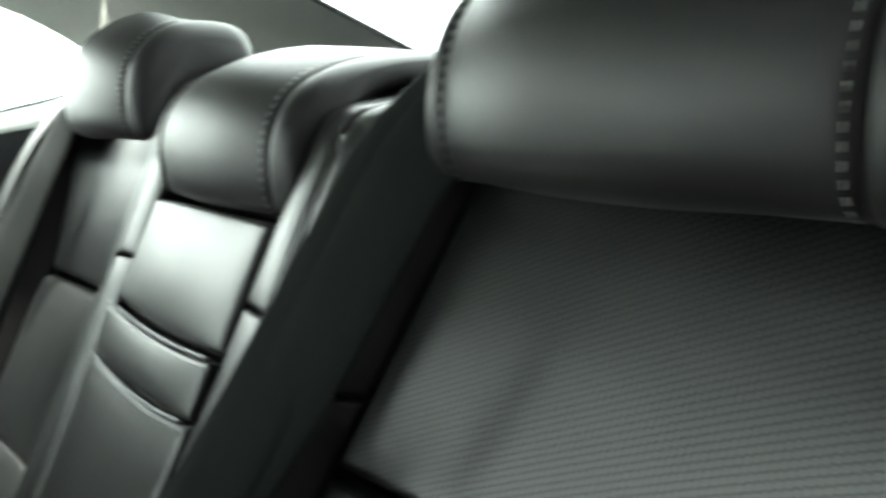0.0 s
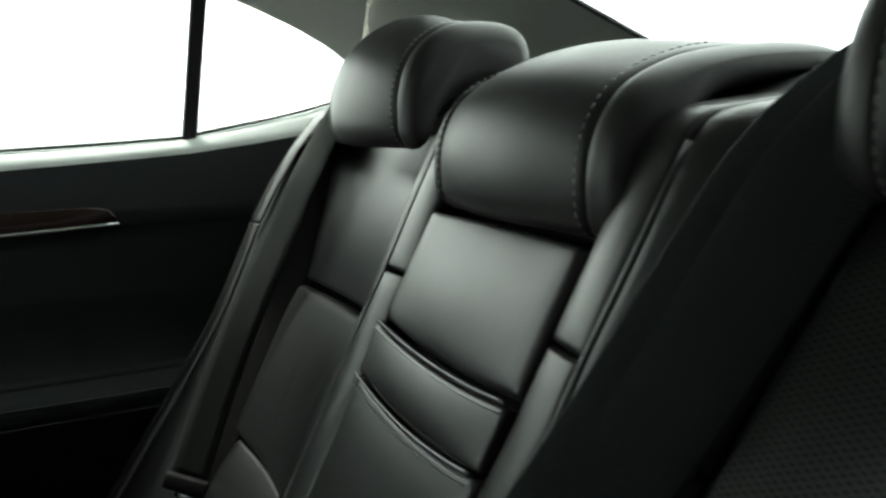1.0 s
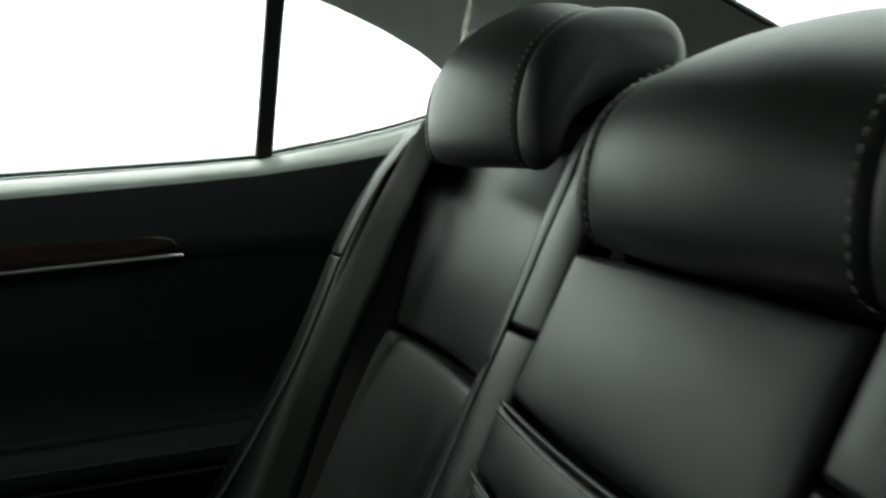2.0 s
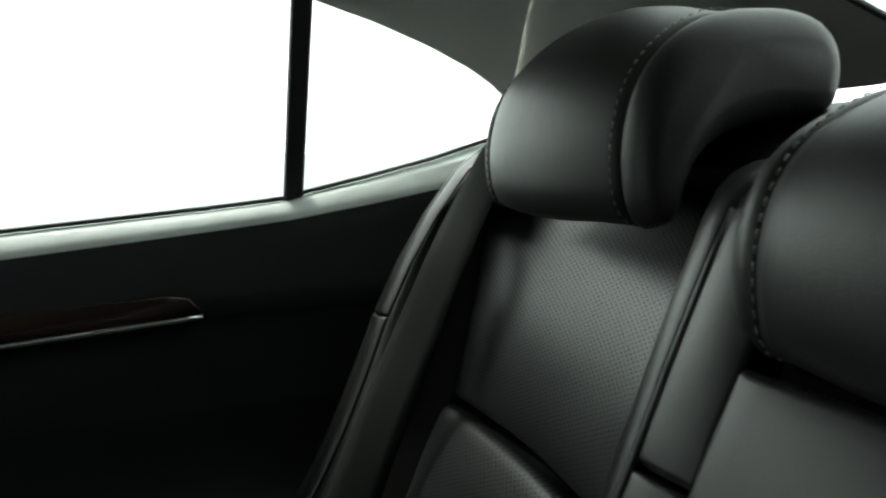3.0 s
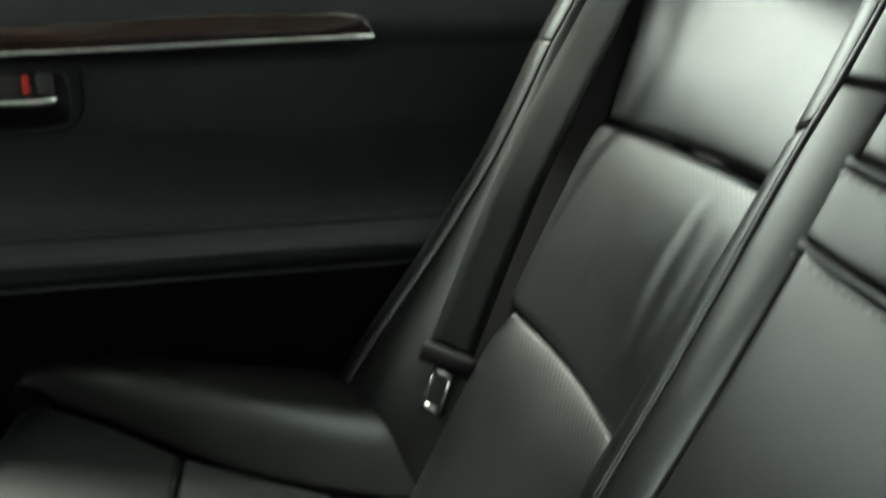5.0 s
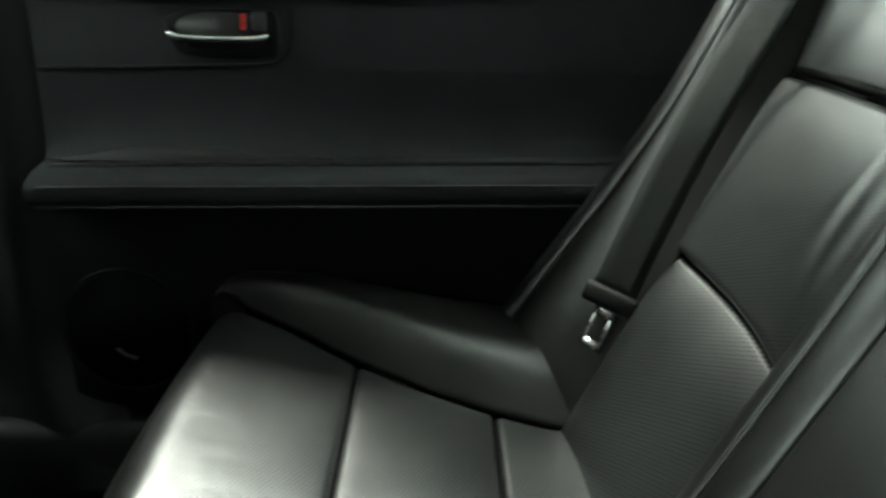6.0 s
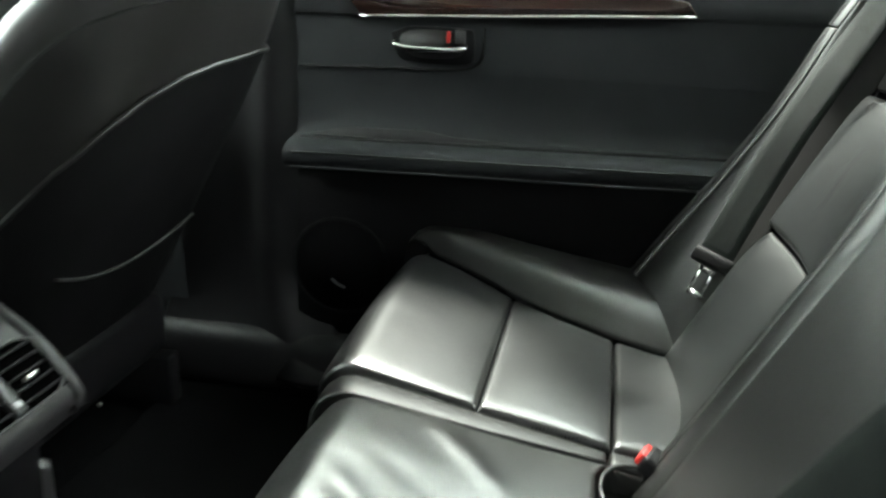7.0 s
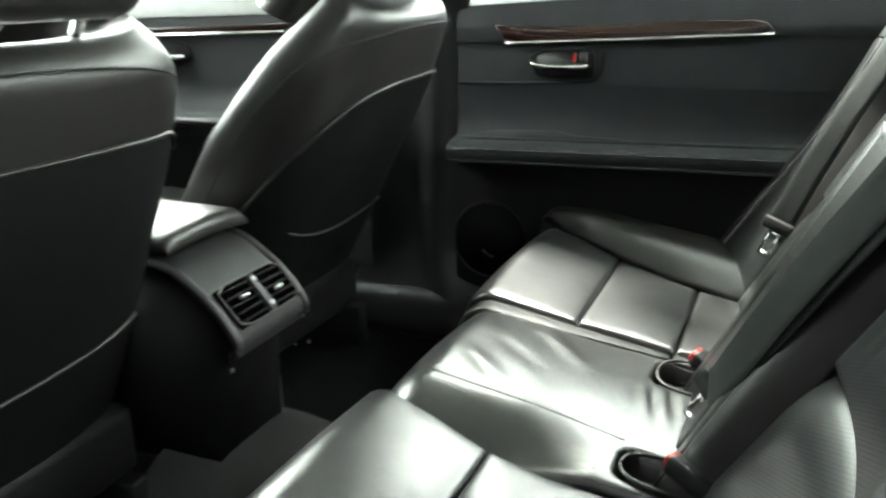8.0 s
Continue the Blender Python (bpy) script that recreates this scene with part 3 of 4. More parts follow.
    part("seat_base", box((0.44, 1.28, 0.2), pose(-0.18, 0, 0.14), 0.02), CARPET, seat)
    return seat


# ---------------------------------------------------------------- belts
def buckle(at, turn, label):
    t = thing("seat_belt_buckle", at, label, "seat belt buckle", "rear seat belt buckles")
    m = Matrix.Translation(at) @ turn
    part("buckle_body", box((0.062, 0.032, 0.022), m, 0.006, 3), PLASTIC, t)
    part("release_button", box((0.015, 0.024, 0.016), m @ pose(-0.0275, 0, 0.001), 0.003), RED, t, "bright red release button")
    part("stalk", tube([m @ Vector((0.03, 0, 0)), m @ Vector((0.06, 0, -0.01)), m @ Vector((0.085, 0, -0.03))], 0.009, 8, 0.5), WEBBING, t)
    return t


def tongue(t, m):
    """Belt tongue: a moulded grip and a plate with a slot; m's x runs towards the tip."""
    part("tongue_grip", box((0.022, 0.062, 0.014), m, 0.006, 3), PLASTIC, t)
    bm = bmesh.new()
    for a, b, c, d in ((0.008, 0.054, -0.0115, -0.0065), (0.008, 0.054, 0.0065, 0.0115), (0.008, 0.020, -0.0115, 0.0115), (0.046, 0.054, -0.0115, 0.0115)):
        q = bmesh.new()
        bmesh.ops.create_cube(q, size=1, matrix=m @ Matrix.Translation(((a + b) / 2, (c + d) / 2, 0)) @ Matrix.Diagonal((b - a, d - c, 0.0025, 1)))
        me = bpy.data.meshes.new("t")
        q.to_mesh(me), q.free()
        bm.from_mesh(me)
        bpy.data.meshes.remove(me)
    part("tongue_plate", bm, CHROME, t, "bright steel tongue with a slot")


def belts():
    far = thing("shoulder_belt", (0.0, 0.48, 0.40), "dark grey seat belt hanging down over the outer bolster", "seat belt", "rear seat belts")
    path = [(0.300, 0.548, 0.892), (0.262, 0.555, 0.884), (0.238, 0.558, 0.870), (0.214, 0.546, 0.836), (0.180, 0.540, 0.782), (0.146, 0.531, 0.720), (0.114, 0.527, 0.66), (0.078, 0.516, 0.592), (0.040, 0.502, 0.509), (0.004, 0.486, 0.425)]
    fine = resample(smooth_loop(path, 2, False), 40)
    part("webbing", ribbon(fine, [Vector((-0.86, -0.42, 0.3)).lerp(Vector((-0.48, -0.82, 0.3)), min(1, max(0, (i - 6) / 22))) for i in range(40)], 0.048, 0.0022), WEBBING, far, "dark grey woven webbing")
    d = Vector((-0.38, -0.20, -0.90)).normalized()
    n = Vector((-0.45, -0.80, 0.35))
    n = (n - d * n.dot(d)).normalized()
    b = n.cross(d)
    m = Matrix(((d.x, b.x, n.x, 0.003), (d.y, b.y, n.y, 0.484), (d.z, b.z, n.z, 0.422), (0, 0, 0, 1)))
    tongue(far, m)
    part("belt_guide", box((0.05, 0.07, 0.02), pose(0.30, 0.545, 0.892, 0, -20, 0), 0.008, 3), PLASTIC, far, "black plastic belt guide at the shoulder")
    mid = thing("centre_belt", (0.03, -0.2, 0.34), "dark grey centre seat belt lying double over the inner bolster", "seat belt", "rear seat belts")
    for k, (dy, dx) in enumerate(((0.0, 0.0), (-0.014, 0.006))):
        p = [(0.36, -0.262 + dy * 0.3, 0.897), (0.262, -0.258 + dy, 0.880), (0.202 + dx, -0.238 + dy, 0.838), (0.166 + dx, -0.226 + dy, 0.775), (0.128 + dx, -0.208 + dy, 0.705), (0.088 + dx, -0.182 + dy * 0.6, 0.63), (0.032 + dx, -0.150 + dy * 0.3, 0.53), (-0.022, -0.128, 0.42), (-0.040, -0.070, 0.376)]
        fine = resample(smooth_loop(p, 2, False), 40)
        part("webbing", ribbon([q + Vector((-0.006 + 0.003 * k, -0.004, 0.002)) for q in fine], [(-0.72, -0.58, 0.38)] * 40, 0.048, 0.0022), WEBBING, mid, "dark grey woven webbing")
    m = Matrix.Translation((-0.044, -0.056, 0.364)) @ Matrix(((-0.45, 0.55, -0.70, 0), (0.3, -0.63, -0.7, 0), (-0.84, -0.54, 0.0, 0), (0, 0, 0, 1)))
    tongue(mid, m)
    buckle((-0.058, 0.142, 0.302), pose(0, 0, 0, 0, 30, -20), "black seat belt buckle with a red button in the cushion pocket")
    buckle((-0.045, -0.168, 0.320), pose(0, 0, 0, -15, 14, -28), "black seat belt buckle with a red button lying tilted")


# ---------------------------------------------------------------- cabin structure
GLASS_LINE = [(-0.70, 0.800), (-0.233, 0.820), (-0.02, 0.828), (0.053, 0.832), (0.075, 0.837), (0.161, 0.852), (0.226, 0.865), (0.286, 0.881), (0.40, 0.905)]
SILL_LINE = [(-0.70, 0.775), (-0.229, 0.800), (-0.022, 0.811), (0.057, 0.816), (0.152, 0.827), (0.227, 0.838), (0.40, 0.86)]
ROOF_LINE = [(-2.0, 0.80), (-1.2, 1.10), (-0.9, 1.13), (-0.4, 1.12), (0.0, 1.055), (0.088, 1.024), (0.149, 1.003), (0.205, 0.980), (0.255, 0.955), (0.286, 0.934), (0.306, 0.911), (0.318, 0.890), (0.45, 0.90), (0.8, 0.92)]


def door_y(z):
    return 0.73 - 0.45 * (z - 0.83)


def rear_door():
    door = thing("rear_door", (-0.2, 0.78, 0.05), "black car door panel with wood trim, armrest and chrome handle", "car door", "", "")
    xs = np.linspace(-0.655, 0.36, 48)
    shape = [(0.10, 0.700), (0.13, 0.690), (0.20, 0.682), (0.30, 0.678), (0.40, 0.688), (0.448, 0.695), (0.457, 0.665), (0.462, 0.640), (0.470, 0.628), (0.480, 0.624), (0.490, 0.627), (0.498, 0.636), (0.503, 0.650), (0.506, 0.672), (0.509, 0.690), (0.525, 0.699), (0.545, 0.706), (0.57, 0.708), (0.595, 0.705), (0.62, 0.7005), (0.65, 0.699), (0.690, 0.699), (0.712, 0.697)]
    def section(x):
        rise = 0.012 * (x + 0.63) / 0.6
        ease = min(1.0, max(0.0, (x + 0.655) / 0.07))
        row = [(x, 0.6985 + (y - 0.6985) * ease if 0.509 < z < 0.63 else y, z + rise if 0.44 < z < 0.52 else z) for z, y in shape]
        zs = lerp(SILL_LINE, x)
        dip = 0.016 * (x + 0.043) / 0.5 if x < -0.043 else 0
        return row + [(x, 0.6955, 0.7165 + dip), (x, 0.6925, 0.7195 + dip), (x, 0.6955, 0.74), (x, 0.7025, zs - 0.02), (x, 0.705, zs - 0.006)]

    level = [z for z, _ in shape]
    # The lower panel's darker colour stands in for the shade below the armrest.
    pieces = (("lower_panel", 0, level.index(0.448), PLASTIC, "lower door panel in a darker black that stands for its shade"), ("armrest", level.index(0.448), level.index(0.509), SOFT, "padded dark grey armrest"),
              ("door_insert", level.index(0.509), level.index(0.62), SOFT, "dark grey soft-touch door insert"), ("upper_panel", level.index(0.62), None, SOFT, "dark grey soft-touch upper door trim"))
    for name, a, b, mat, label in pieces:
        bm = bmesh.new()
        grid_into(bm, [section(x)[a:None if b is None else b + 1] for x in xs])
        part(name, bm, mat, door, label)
    bm = bmesh.new()
    cap = []
    for x in xs:
        zs, zg = lerp(SILL_LINE, x), lerp(GLASS_LINE, x)
        cap.append([(x, 0.705, zs - 0.006), (x, 0.7062, zs - 0.001), (x, 0.709, zs + 0.003), (x, 0.717, (zs + zg) / 2 + 0.002), (x, 0.727, zg - 0.003), (x, 0.729, zg - 0.012)])
    grid_into(bm, cap)
    part("sill_cap", bm, SILL, door, "grey window sill trim")
    seal = [(x, 0.728, lerp(GLASS_LINE, x)) for x in np.linspace(-0.65, 0.31, 50)]
    part("window_seal", tube(seal, 0.0028, 6), RUBBER, door)
    # outer skin keeps the light out
    part("outer_skin", slab([(-0.66, 0.08), (0.36, 0.08), (0.36, 0.87), (0.29, 0.87), (0.07, 0.825), (-0.66, 0.79)], lambda a, b, h: (a, 0.80 + h, b), 0.006), PAINT, door)
    # wood, chrome strip
    top = [(-0.572, 0.7365), (-0.45, 0.7315), (-0.309, 0.7375), (-0.197, 0.744), (-0.075, 0.7455), (-0.052, 0.741), (-0.040, 0.724)]
    low = [(-0.045, 0.7215), (-0.2, 0.7155), (-0.367, 0.7085), (-0.545, 0.7015)]
    part("wood_trim", slab(top + low, lambda a, b, h: (a, 0.6935 - h, b), 0.007, 0.003), WOOD, door, "glossy dark wood trim strip")
    strip = [(x, 0.6865, lerp([(-0.545, 0.700), (-0.367, 0.7065), (-0.2, 0.714), (-0.041, 0.7205)], x)) for x in np.linspace(-0.545, -0.041, 30)]
    part("chrome_strip", tube(strip, 0.003, 8), CHROME, door, "thin chrome strip")
    # handle
    recess = [(-0.500, 0.688), (-0.372, 0.688), (-0.364, 0.680), (-0.364, 0.640), (-0.372, 0.632), (-0.470, 0.632), (-0.488, 0.642)]
    part("handle_bezel", slab(smooth_loop(recess, 1), lambda a, b, h: (a, 0.6995 - h, b), 0.006, 0.002), PLASTIC, door)
    part("handle_cup", slab(smooth_loop([(-0.488, 0.684), (-0.380, 0.684), (-0.376, 0.650), (-0.40, 0.640), (-0.475, 0.640)], 2), lambda a, b, h: (a, 0.6934 - h, b), 0.0012), RUBBER, door)
    grip = [(-0.491, 0.690, 0.664), (-0.484, 0.685, 0.657), (-0.455, 0.682, 0.655), (-0.41, 0.682, 0.655), (-0.383, 0.684, 0.656), (-0.375, 0.690, 0.660)]
    part("handle", tube(resample(grip, 16), 0.0058, 10, 0.8), CHROME, door, "polished chrome door handle")
    part("lock_knob", box((0.016, 0.006, 0.022), pose(-0.385, 0.690, 0.675), 0.003), SILVERY, door, "grey lock lever")
    part("lock_mark", box((0.006, 0.004, 0.018), pose(-0.404, 0.6905, 0.674), 0.001), RED, door, "red lock mark")
    groove = [(-0.65, 0.6985, 0.617), (-0.5, 0.6985, 0.621), (-0.39, 0.6985, 0.624), (-0.362, 0.6985, 0.628), (-0.350, 0.6985, 0.645), (-0.349, 0.6965, 0.69)]
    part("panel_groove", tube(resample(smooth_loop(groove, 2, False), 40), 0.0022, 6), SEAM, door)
    # pull cup over the armrest, speaker, lower pocket
    cup = [(-0.635, 0.510), (-0.56, 0.524), (-0.44, 0.527), (-0.39, 0.520), (-0.30, 0.5175), (-0.30, 0.5135), (-0.42, 0.511)]
    part("pull_cup", slab(cup, lambda a, b, h: (a, 0.690 - 0.4 * (0.53 - b) - h, b), 0.003, 0.001), RUBBER, door)
    # Glossy rod added along the ledge to draw its highlight line.
    part("armrest_highlight", tube([(x, 0.6262, 0.490 + 0.012 * (x + 0.63) / 0.6) for x in np.linspace(-0.64, 0.06, 20)], 0.0016, 6), PIPING, door)
    # Dark rod painted in for the shaded crease above the ledge.
    part("armrest_crease_shade", tube([(x, 0.668, 0.5055 + 0.012 * (x + 0.63) / 0.6) for x in np.linspace(-0.64, 0.06, 20)], 0.004, 6), SEAM, door)
    part("armrest_piping", tube([(x, 0.6185, 0.468 + 0.012 * (x + 0.63) / 0.6) for x in np.linspace(-0.64, 0.06, 20)], 0.0016, 6), SOFT, door)
    ring = [(-0.575 + 0.085 * math.cos(a), 0.677, 0.285 + 0.085 * math.sin(a)) for a in np.linspace(0, 2 * math.pi, 40)]
    part("speaker_ring", tube(ring, 0.002, 6, up=(0, 1, 0)), PLASTIC, door)
    part("speaker_grille", slab([(-0.575 + 0.08 * math.cos(a), 0.285 + 0.08 * math.sin(a)) for a in np.linspace(0, 2 * math.pi, 36, endpoint=False)], lambda a, b, h: (a, 0.6785 - h, b), 0.002), CARPET, door)
    clip = [(-0.590, 0.672, 0.262), (-0.577, 0.671, 0.252), (-0.565, 0.672, 0.248)]
    part("speaker_badge", tube(clip, 0.002, 6), SILVERY, door)
    return door


def windows():
    xs = np.linspace(-0.66, 0.050, 24)
    def glass(name, xs, lo, hi, label):
        bm = bmesh.new()
        rows = []
        for off in (0.0, 0.004):
            rows.append([[(x, door_y(z) + off, z) for z in np.linspace(lo(x), max(hi(x), lo(x) + 0.001), 8)] for x in xs])
        a, b = grid_into(bm, rows[0]), grid_into(bm, rows[1])
        for i in range(len(xs) - 1):
            bm.faces.new((a[i][0], a[i + 1][0], b[i + 1][0], b[i][0]))
            bm.faces.new((a[i][-1], a[i + 1][-1], b[i + 1][-1], b[i][-1]))
        ob = setting(name, bm, GLASS, label, "window")
        ob.visible_shadow = False
        return ob
    glass("window_1", xs, lambda x: lerp(GLASS_LINE, x) - 0.01, lambda x: lerp(ROOF_LINE, x) + 0.01, "clear rear door window, white daylight behind")
    glass("window_2", np.linspace(0.075, 0.315, 20), lambda x: lerp(GLASS_LINE, x) - 0.008, lambda x: lerp(ROOF_LINE, x) + 0.008, "clear fixed quarter window, white daylight behind")
    glass("window_3", np.linspace(-1.95, -0.74, 20), lambda x: 0.785, lambda x: lerp(ROOF_LINE, x) + 0.01, "clear front door window, white daylight behind")
    # dividing post between the two panes
    post = lambda u, v: (0.0520 + 0.0210 * u + 0.078 * (v * 0.24), door_y(0.82 + 0.24 * v) - 0.006, 0.82 + 0.24 * v)
    setting("window_post", pillow(post, 0.004, 0.0, 0.008, 6, 10, out=(0, -1, 0)), RUBBER, "black window dividing post", "window post")


def roof():
    """Headliner: from the window heads up and across, down the rear pillars to the back window."""
    def head(x):
        return lerp(ROOF_LINE, x)
    bm = bmesh.new()
    rows = []
    side = [(0.0, 0.0), (0.02, 0.05), (0.05, 0.16), (0.09, 0.33), (0.15, 0.52), (0.24, 0.70), (0.36, 0.84), (0.52, 0.93), (0.72, 0.98), (1.0, 1.0)]
    for x in list(np.linspace(-1.15, 0.0, 20)) + list(np.linspace(0.03, 0.30, 28)):
        z0 = head(x)
        y0 = door_y(z0)
        peak = 1.19 - 0.20 * max(0, x + 0.1) ** 2 - 0.03 * max(0, -0.6 - x)
        half = [(x, y0 * (1 - a), z0 + (peak - z0) * b) for a, b in side]
        rows.append(half + [(p[0], -p[1], p[2]) for p in reversed(half[:-1])])
    grid_into(bm, rows)
    setting("ceiling", bm, LINER, "light grey cloth headliner", "headliner")
    # rear pillars, from the quarter windows to the edge of the back window
    glass_edge = lambda x: (0.475 + 0.14 * (x - 0.30), 1.108 - 0.37 * (x - 0.30))
    for s in (1, -1):
        bm = bmesh.new()
        rows = []
        for x in np.linspace(0.297, 0.90, 30):
            z0, (y1, z1) = head(x), glass_edge(x)
            y0 = door_y(z0) - 0.06 * max(0, x - 0.32)
            rows.append([(x, s * (y0 + (y1 - y0) * q), z0 + (z1 - z0) * (1 - (1 - q) ** 1.7)) for q in np.linspace(0, 1, 10)])
        grid_into(bm, rows)
        setting("pillar_trim", bm, LINER, "light grey rear pillar trim", "pillar")
        rim = [(x, s * glass_edge(x)[0], glass_edge(x)[1]) for x in np.linspace(0.30, 0.90, 16)]
        setting("window_seal", tube(rim, 0.004, 6), RUBBER, "black rubber seal of the back window", "window seal")
    setting("roof_panel", slab([(-1.16, -0.60), (-1.16, 0.60), (0.30, 0.55), (0.30, -0.55)], lambda a, b, h: (a, b, 1.215 + h), 0.02), PAINT, "white painted car roof", "roof")
    back = lambda u, v: (0.30 + 0.60 * v, (2 * u - 1) * glass_edge(0.30 + 0.60 * v)[0], glass_edge(0.30 + 0.60 * v)[1] + 0.03 * math.sin(math.pi * u) * (1 - v))
    ob = setting("window_4", pillow(back, 0.001, 0, 0.004, 12, 8, out=(0, 0, 1)), GLASS, "sloping clear back window, white daylight behind", "window")
    ob.visible_shadow = False
    front = lambda u, v: (-1.17 - 0.85 * v, (2 * u - 1) * (0.58 + 0.10 * v), 1.16 - 0.34 * v + 0.02 * math.sin(math.pi * u))
    ob = setting("window_5", pillow(front, 0.001, 0, 0.004, 12, 8, out=(0, 0, 1)), GLASS, "sloping clear windscreen", "window")
    ob.visible_shadow = False
    shelf = lambda u, v: (0.90 - 0.52 * u, -0.68 + 1.36 * v, 0.868)
    setting("parcel_shelf", pillow(shelf, 0.01, 0, 0.03, 8, 12, out=(0, 0, 1)), CARPET, "black carpeted parcel shelf", "parcel shelf")


def floor_parts():
    bm = bmesh.new()
    rows = []
    for x in np.linspace(-2.05, 0.06, 44):
        row = []
        for y in np.linspace(-0.72, 0.72, 60):
            z = 0.04 + 0.09 * math.exp(-(y / 0.17) ** 4)
            z += 0.05 * max(0, (abs(y) - 0.66) / 0.06)
            row.append((x, y, z + 0.003 * noise.noise((x * 30, y * 30, 0))))
        rows.append(row)
    grid_into(bm, rows)
    setting("floor", bm, CARPET, "black carpeted car floor with a centre tunnel", "floor")
    def drape(u, v):
        y = -0.60 + (0.744 - 0.10 * u) * v
        return (-0.835 + 0.335 * u, y, 0.054 + 0.09 * math.exp(-(y / 0.17) ** 4))

    tagged(part("floor_mat", pillow(drape, 0.005, 0, 0.003, 10, 40, out=(0, 0, 1)), MAT), "grey carpet floor mat lying over the tunnel", "floor mat", "rear floor mats")
    tagged(part("floor_mat", pillow(lambda u, v: (-0.52 - 0.34 * u, 0.16 + 0.46 * v, 0.058), 0.006, 0, 0.004, 8, 8, out=(0, 0, 1)), CARPET), "black carpet floor mat lying in the footwell", "floor mat", "rear floor mats")
    rng = random.Random(4)
    for x, y in ((-0.872, 0.585), (-0.955, 0.470), (-0.935, 0.492)):
        p = (x, y, 0.064)
        g = bmesh.new()
        bmesh.ops.create_icosphere(g, subdivisions=1, radius=0.0025 + 0.003 * rng.random())
        for v in g.verts:
            v.co = Vector(p) + v.co * (0.7 + 0.5 * rng.random())
        tagged(part("grit", g, GRIT), "pale crumb lying on the dark carpet", "crumb", "crumbs on the carpet")


def shell():
    """Sills, posts and closing panels of the body."""
    for s in (1, -1):
        foot = lambda v: max(0.0, 1 - v / 0.20)
        post = lambda u, v: (-0.765 + (u - 0.5) * (0.27 + 0.16 * foot(v) ** 2) + 0.04 * foot(v) ** 2, s * (0.708 - 0.020 * math.exp(-((u - 0.72) / 0.14) ** 2) - max(0, 0.10 * (v - 0.65) / 0.35) - 0.075 * foot(v) ** 2.2), 0.08 + 1.04 * v)
        setting("door_post", pillow(post, 0.006, 0.0, 0.03, 24, 50, out=(0, -s, 0)), TRIM, "black door post trim flaring out at its foot", "pillar")
        setting("door_sill", pillow(lambda u, v: (-1.6 + 1.75 * v, s * (0.628 + 0.075 * u - 0.012 * math.exp(-((v - 0.52) / 0.05) ** 2)), 0.155 - 0.10 * (1 - u) ** 3), 0.012, 0.0, 0.05, 12, 40, out=(0, 0, 1)), TRIM, "dark grey scuff plate of the door sill", "door sill")
        setting("roof_rail", tube([(x, s * (door_y(lerp(ROOF_LINE, x)) + 0.03), lerp(ROOF_LINE, x) + 0.03) for x in np.linspace(-1.95, 0.28, 50)], 0.014, 8), LINER, "roof rail over the doors", "roof rail")
        if s < 0:
            setting("wheel_arch", slab([(0.02, 0.10), (0.35, 0.10), (0.35, 0.89), (0.27, 0.89), (0.16, 0.72), (0.10, 0.55), (0.05, 0.38)], lambda a, b, h: (a, -0.70 - h, b), 0.04), PLASTIC, "closed body side behind the open doorway", "wall")
        setting("rear_quarter", slab([(0.351, 0.10), (1.0, 0.10), (1.0, 0.89), (0.351, 0.89)], lambda a, b, h: (a, s * (0.74 + h), b), 0.02), PLASTIC, "closed rear quarter panel", "wall")
    setting("door_seal", tube([(-0.670, 0.684, z) for z in np.linspace(0.20, 0.80, 24)], 0.020, 14), RUBBER, "black rubber door seal beside the post", "door seal")
    setting("kerb_side_door", slab([(-2.0, 0.10), (-0.74, 0.10), (-0.74, 0.79), (-2.0, 0.77)], lambda a, b, h: (a, -0.70 - h, b), 0.04), SOFT, "black front door panel", "car door")
    setting("bulkhead", slab([(-0.75, 0.04), (0.75, 0.04), (0.75, 0.80), (-0.75, 0.80)], lambda a, b, h: (-2.05 - h, a, b), 0.03), PLASTIC, "black dashboard and bulkhead", "wall")
    setting("dashboard", pillow(lambda u, v: (-1.62 - 0.42 * v, -0.70 + 1.40 * u, 0.78 + 0.03 * v), 0.05, 0.01, 0.25, 8, 8, out=(0, 0, 1)), PLASTIC, "black soft dashboard top", "dashboard")
    setting("boot_wall", slab([(-0.74, 0.05), (0.74, 0.05), (0.74, 0.86), (-0.74, 0.86)], lambda a, b, h: (0.95 + h, a, b), 0.03), PLASTIC, "boot end panel", "wall")


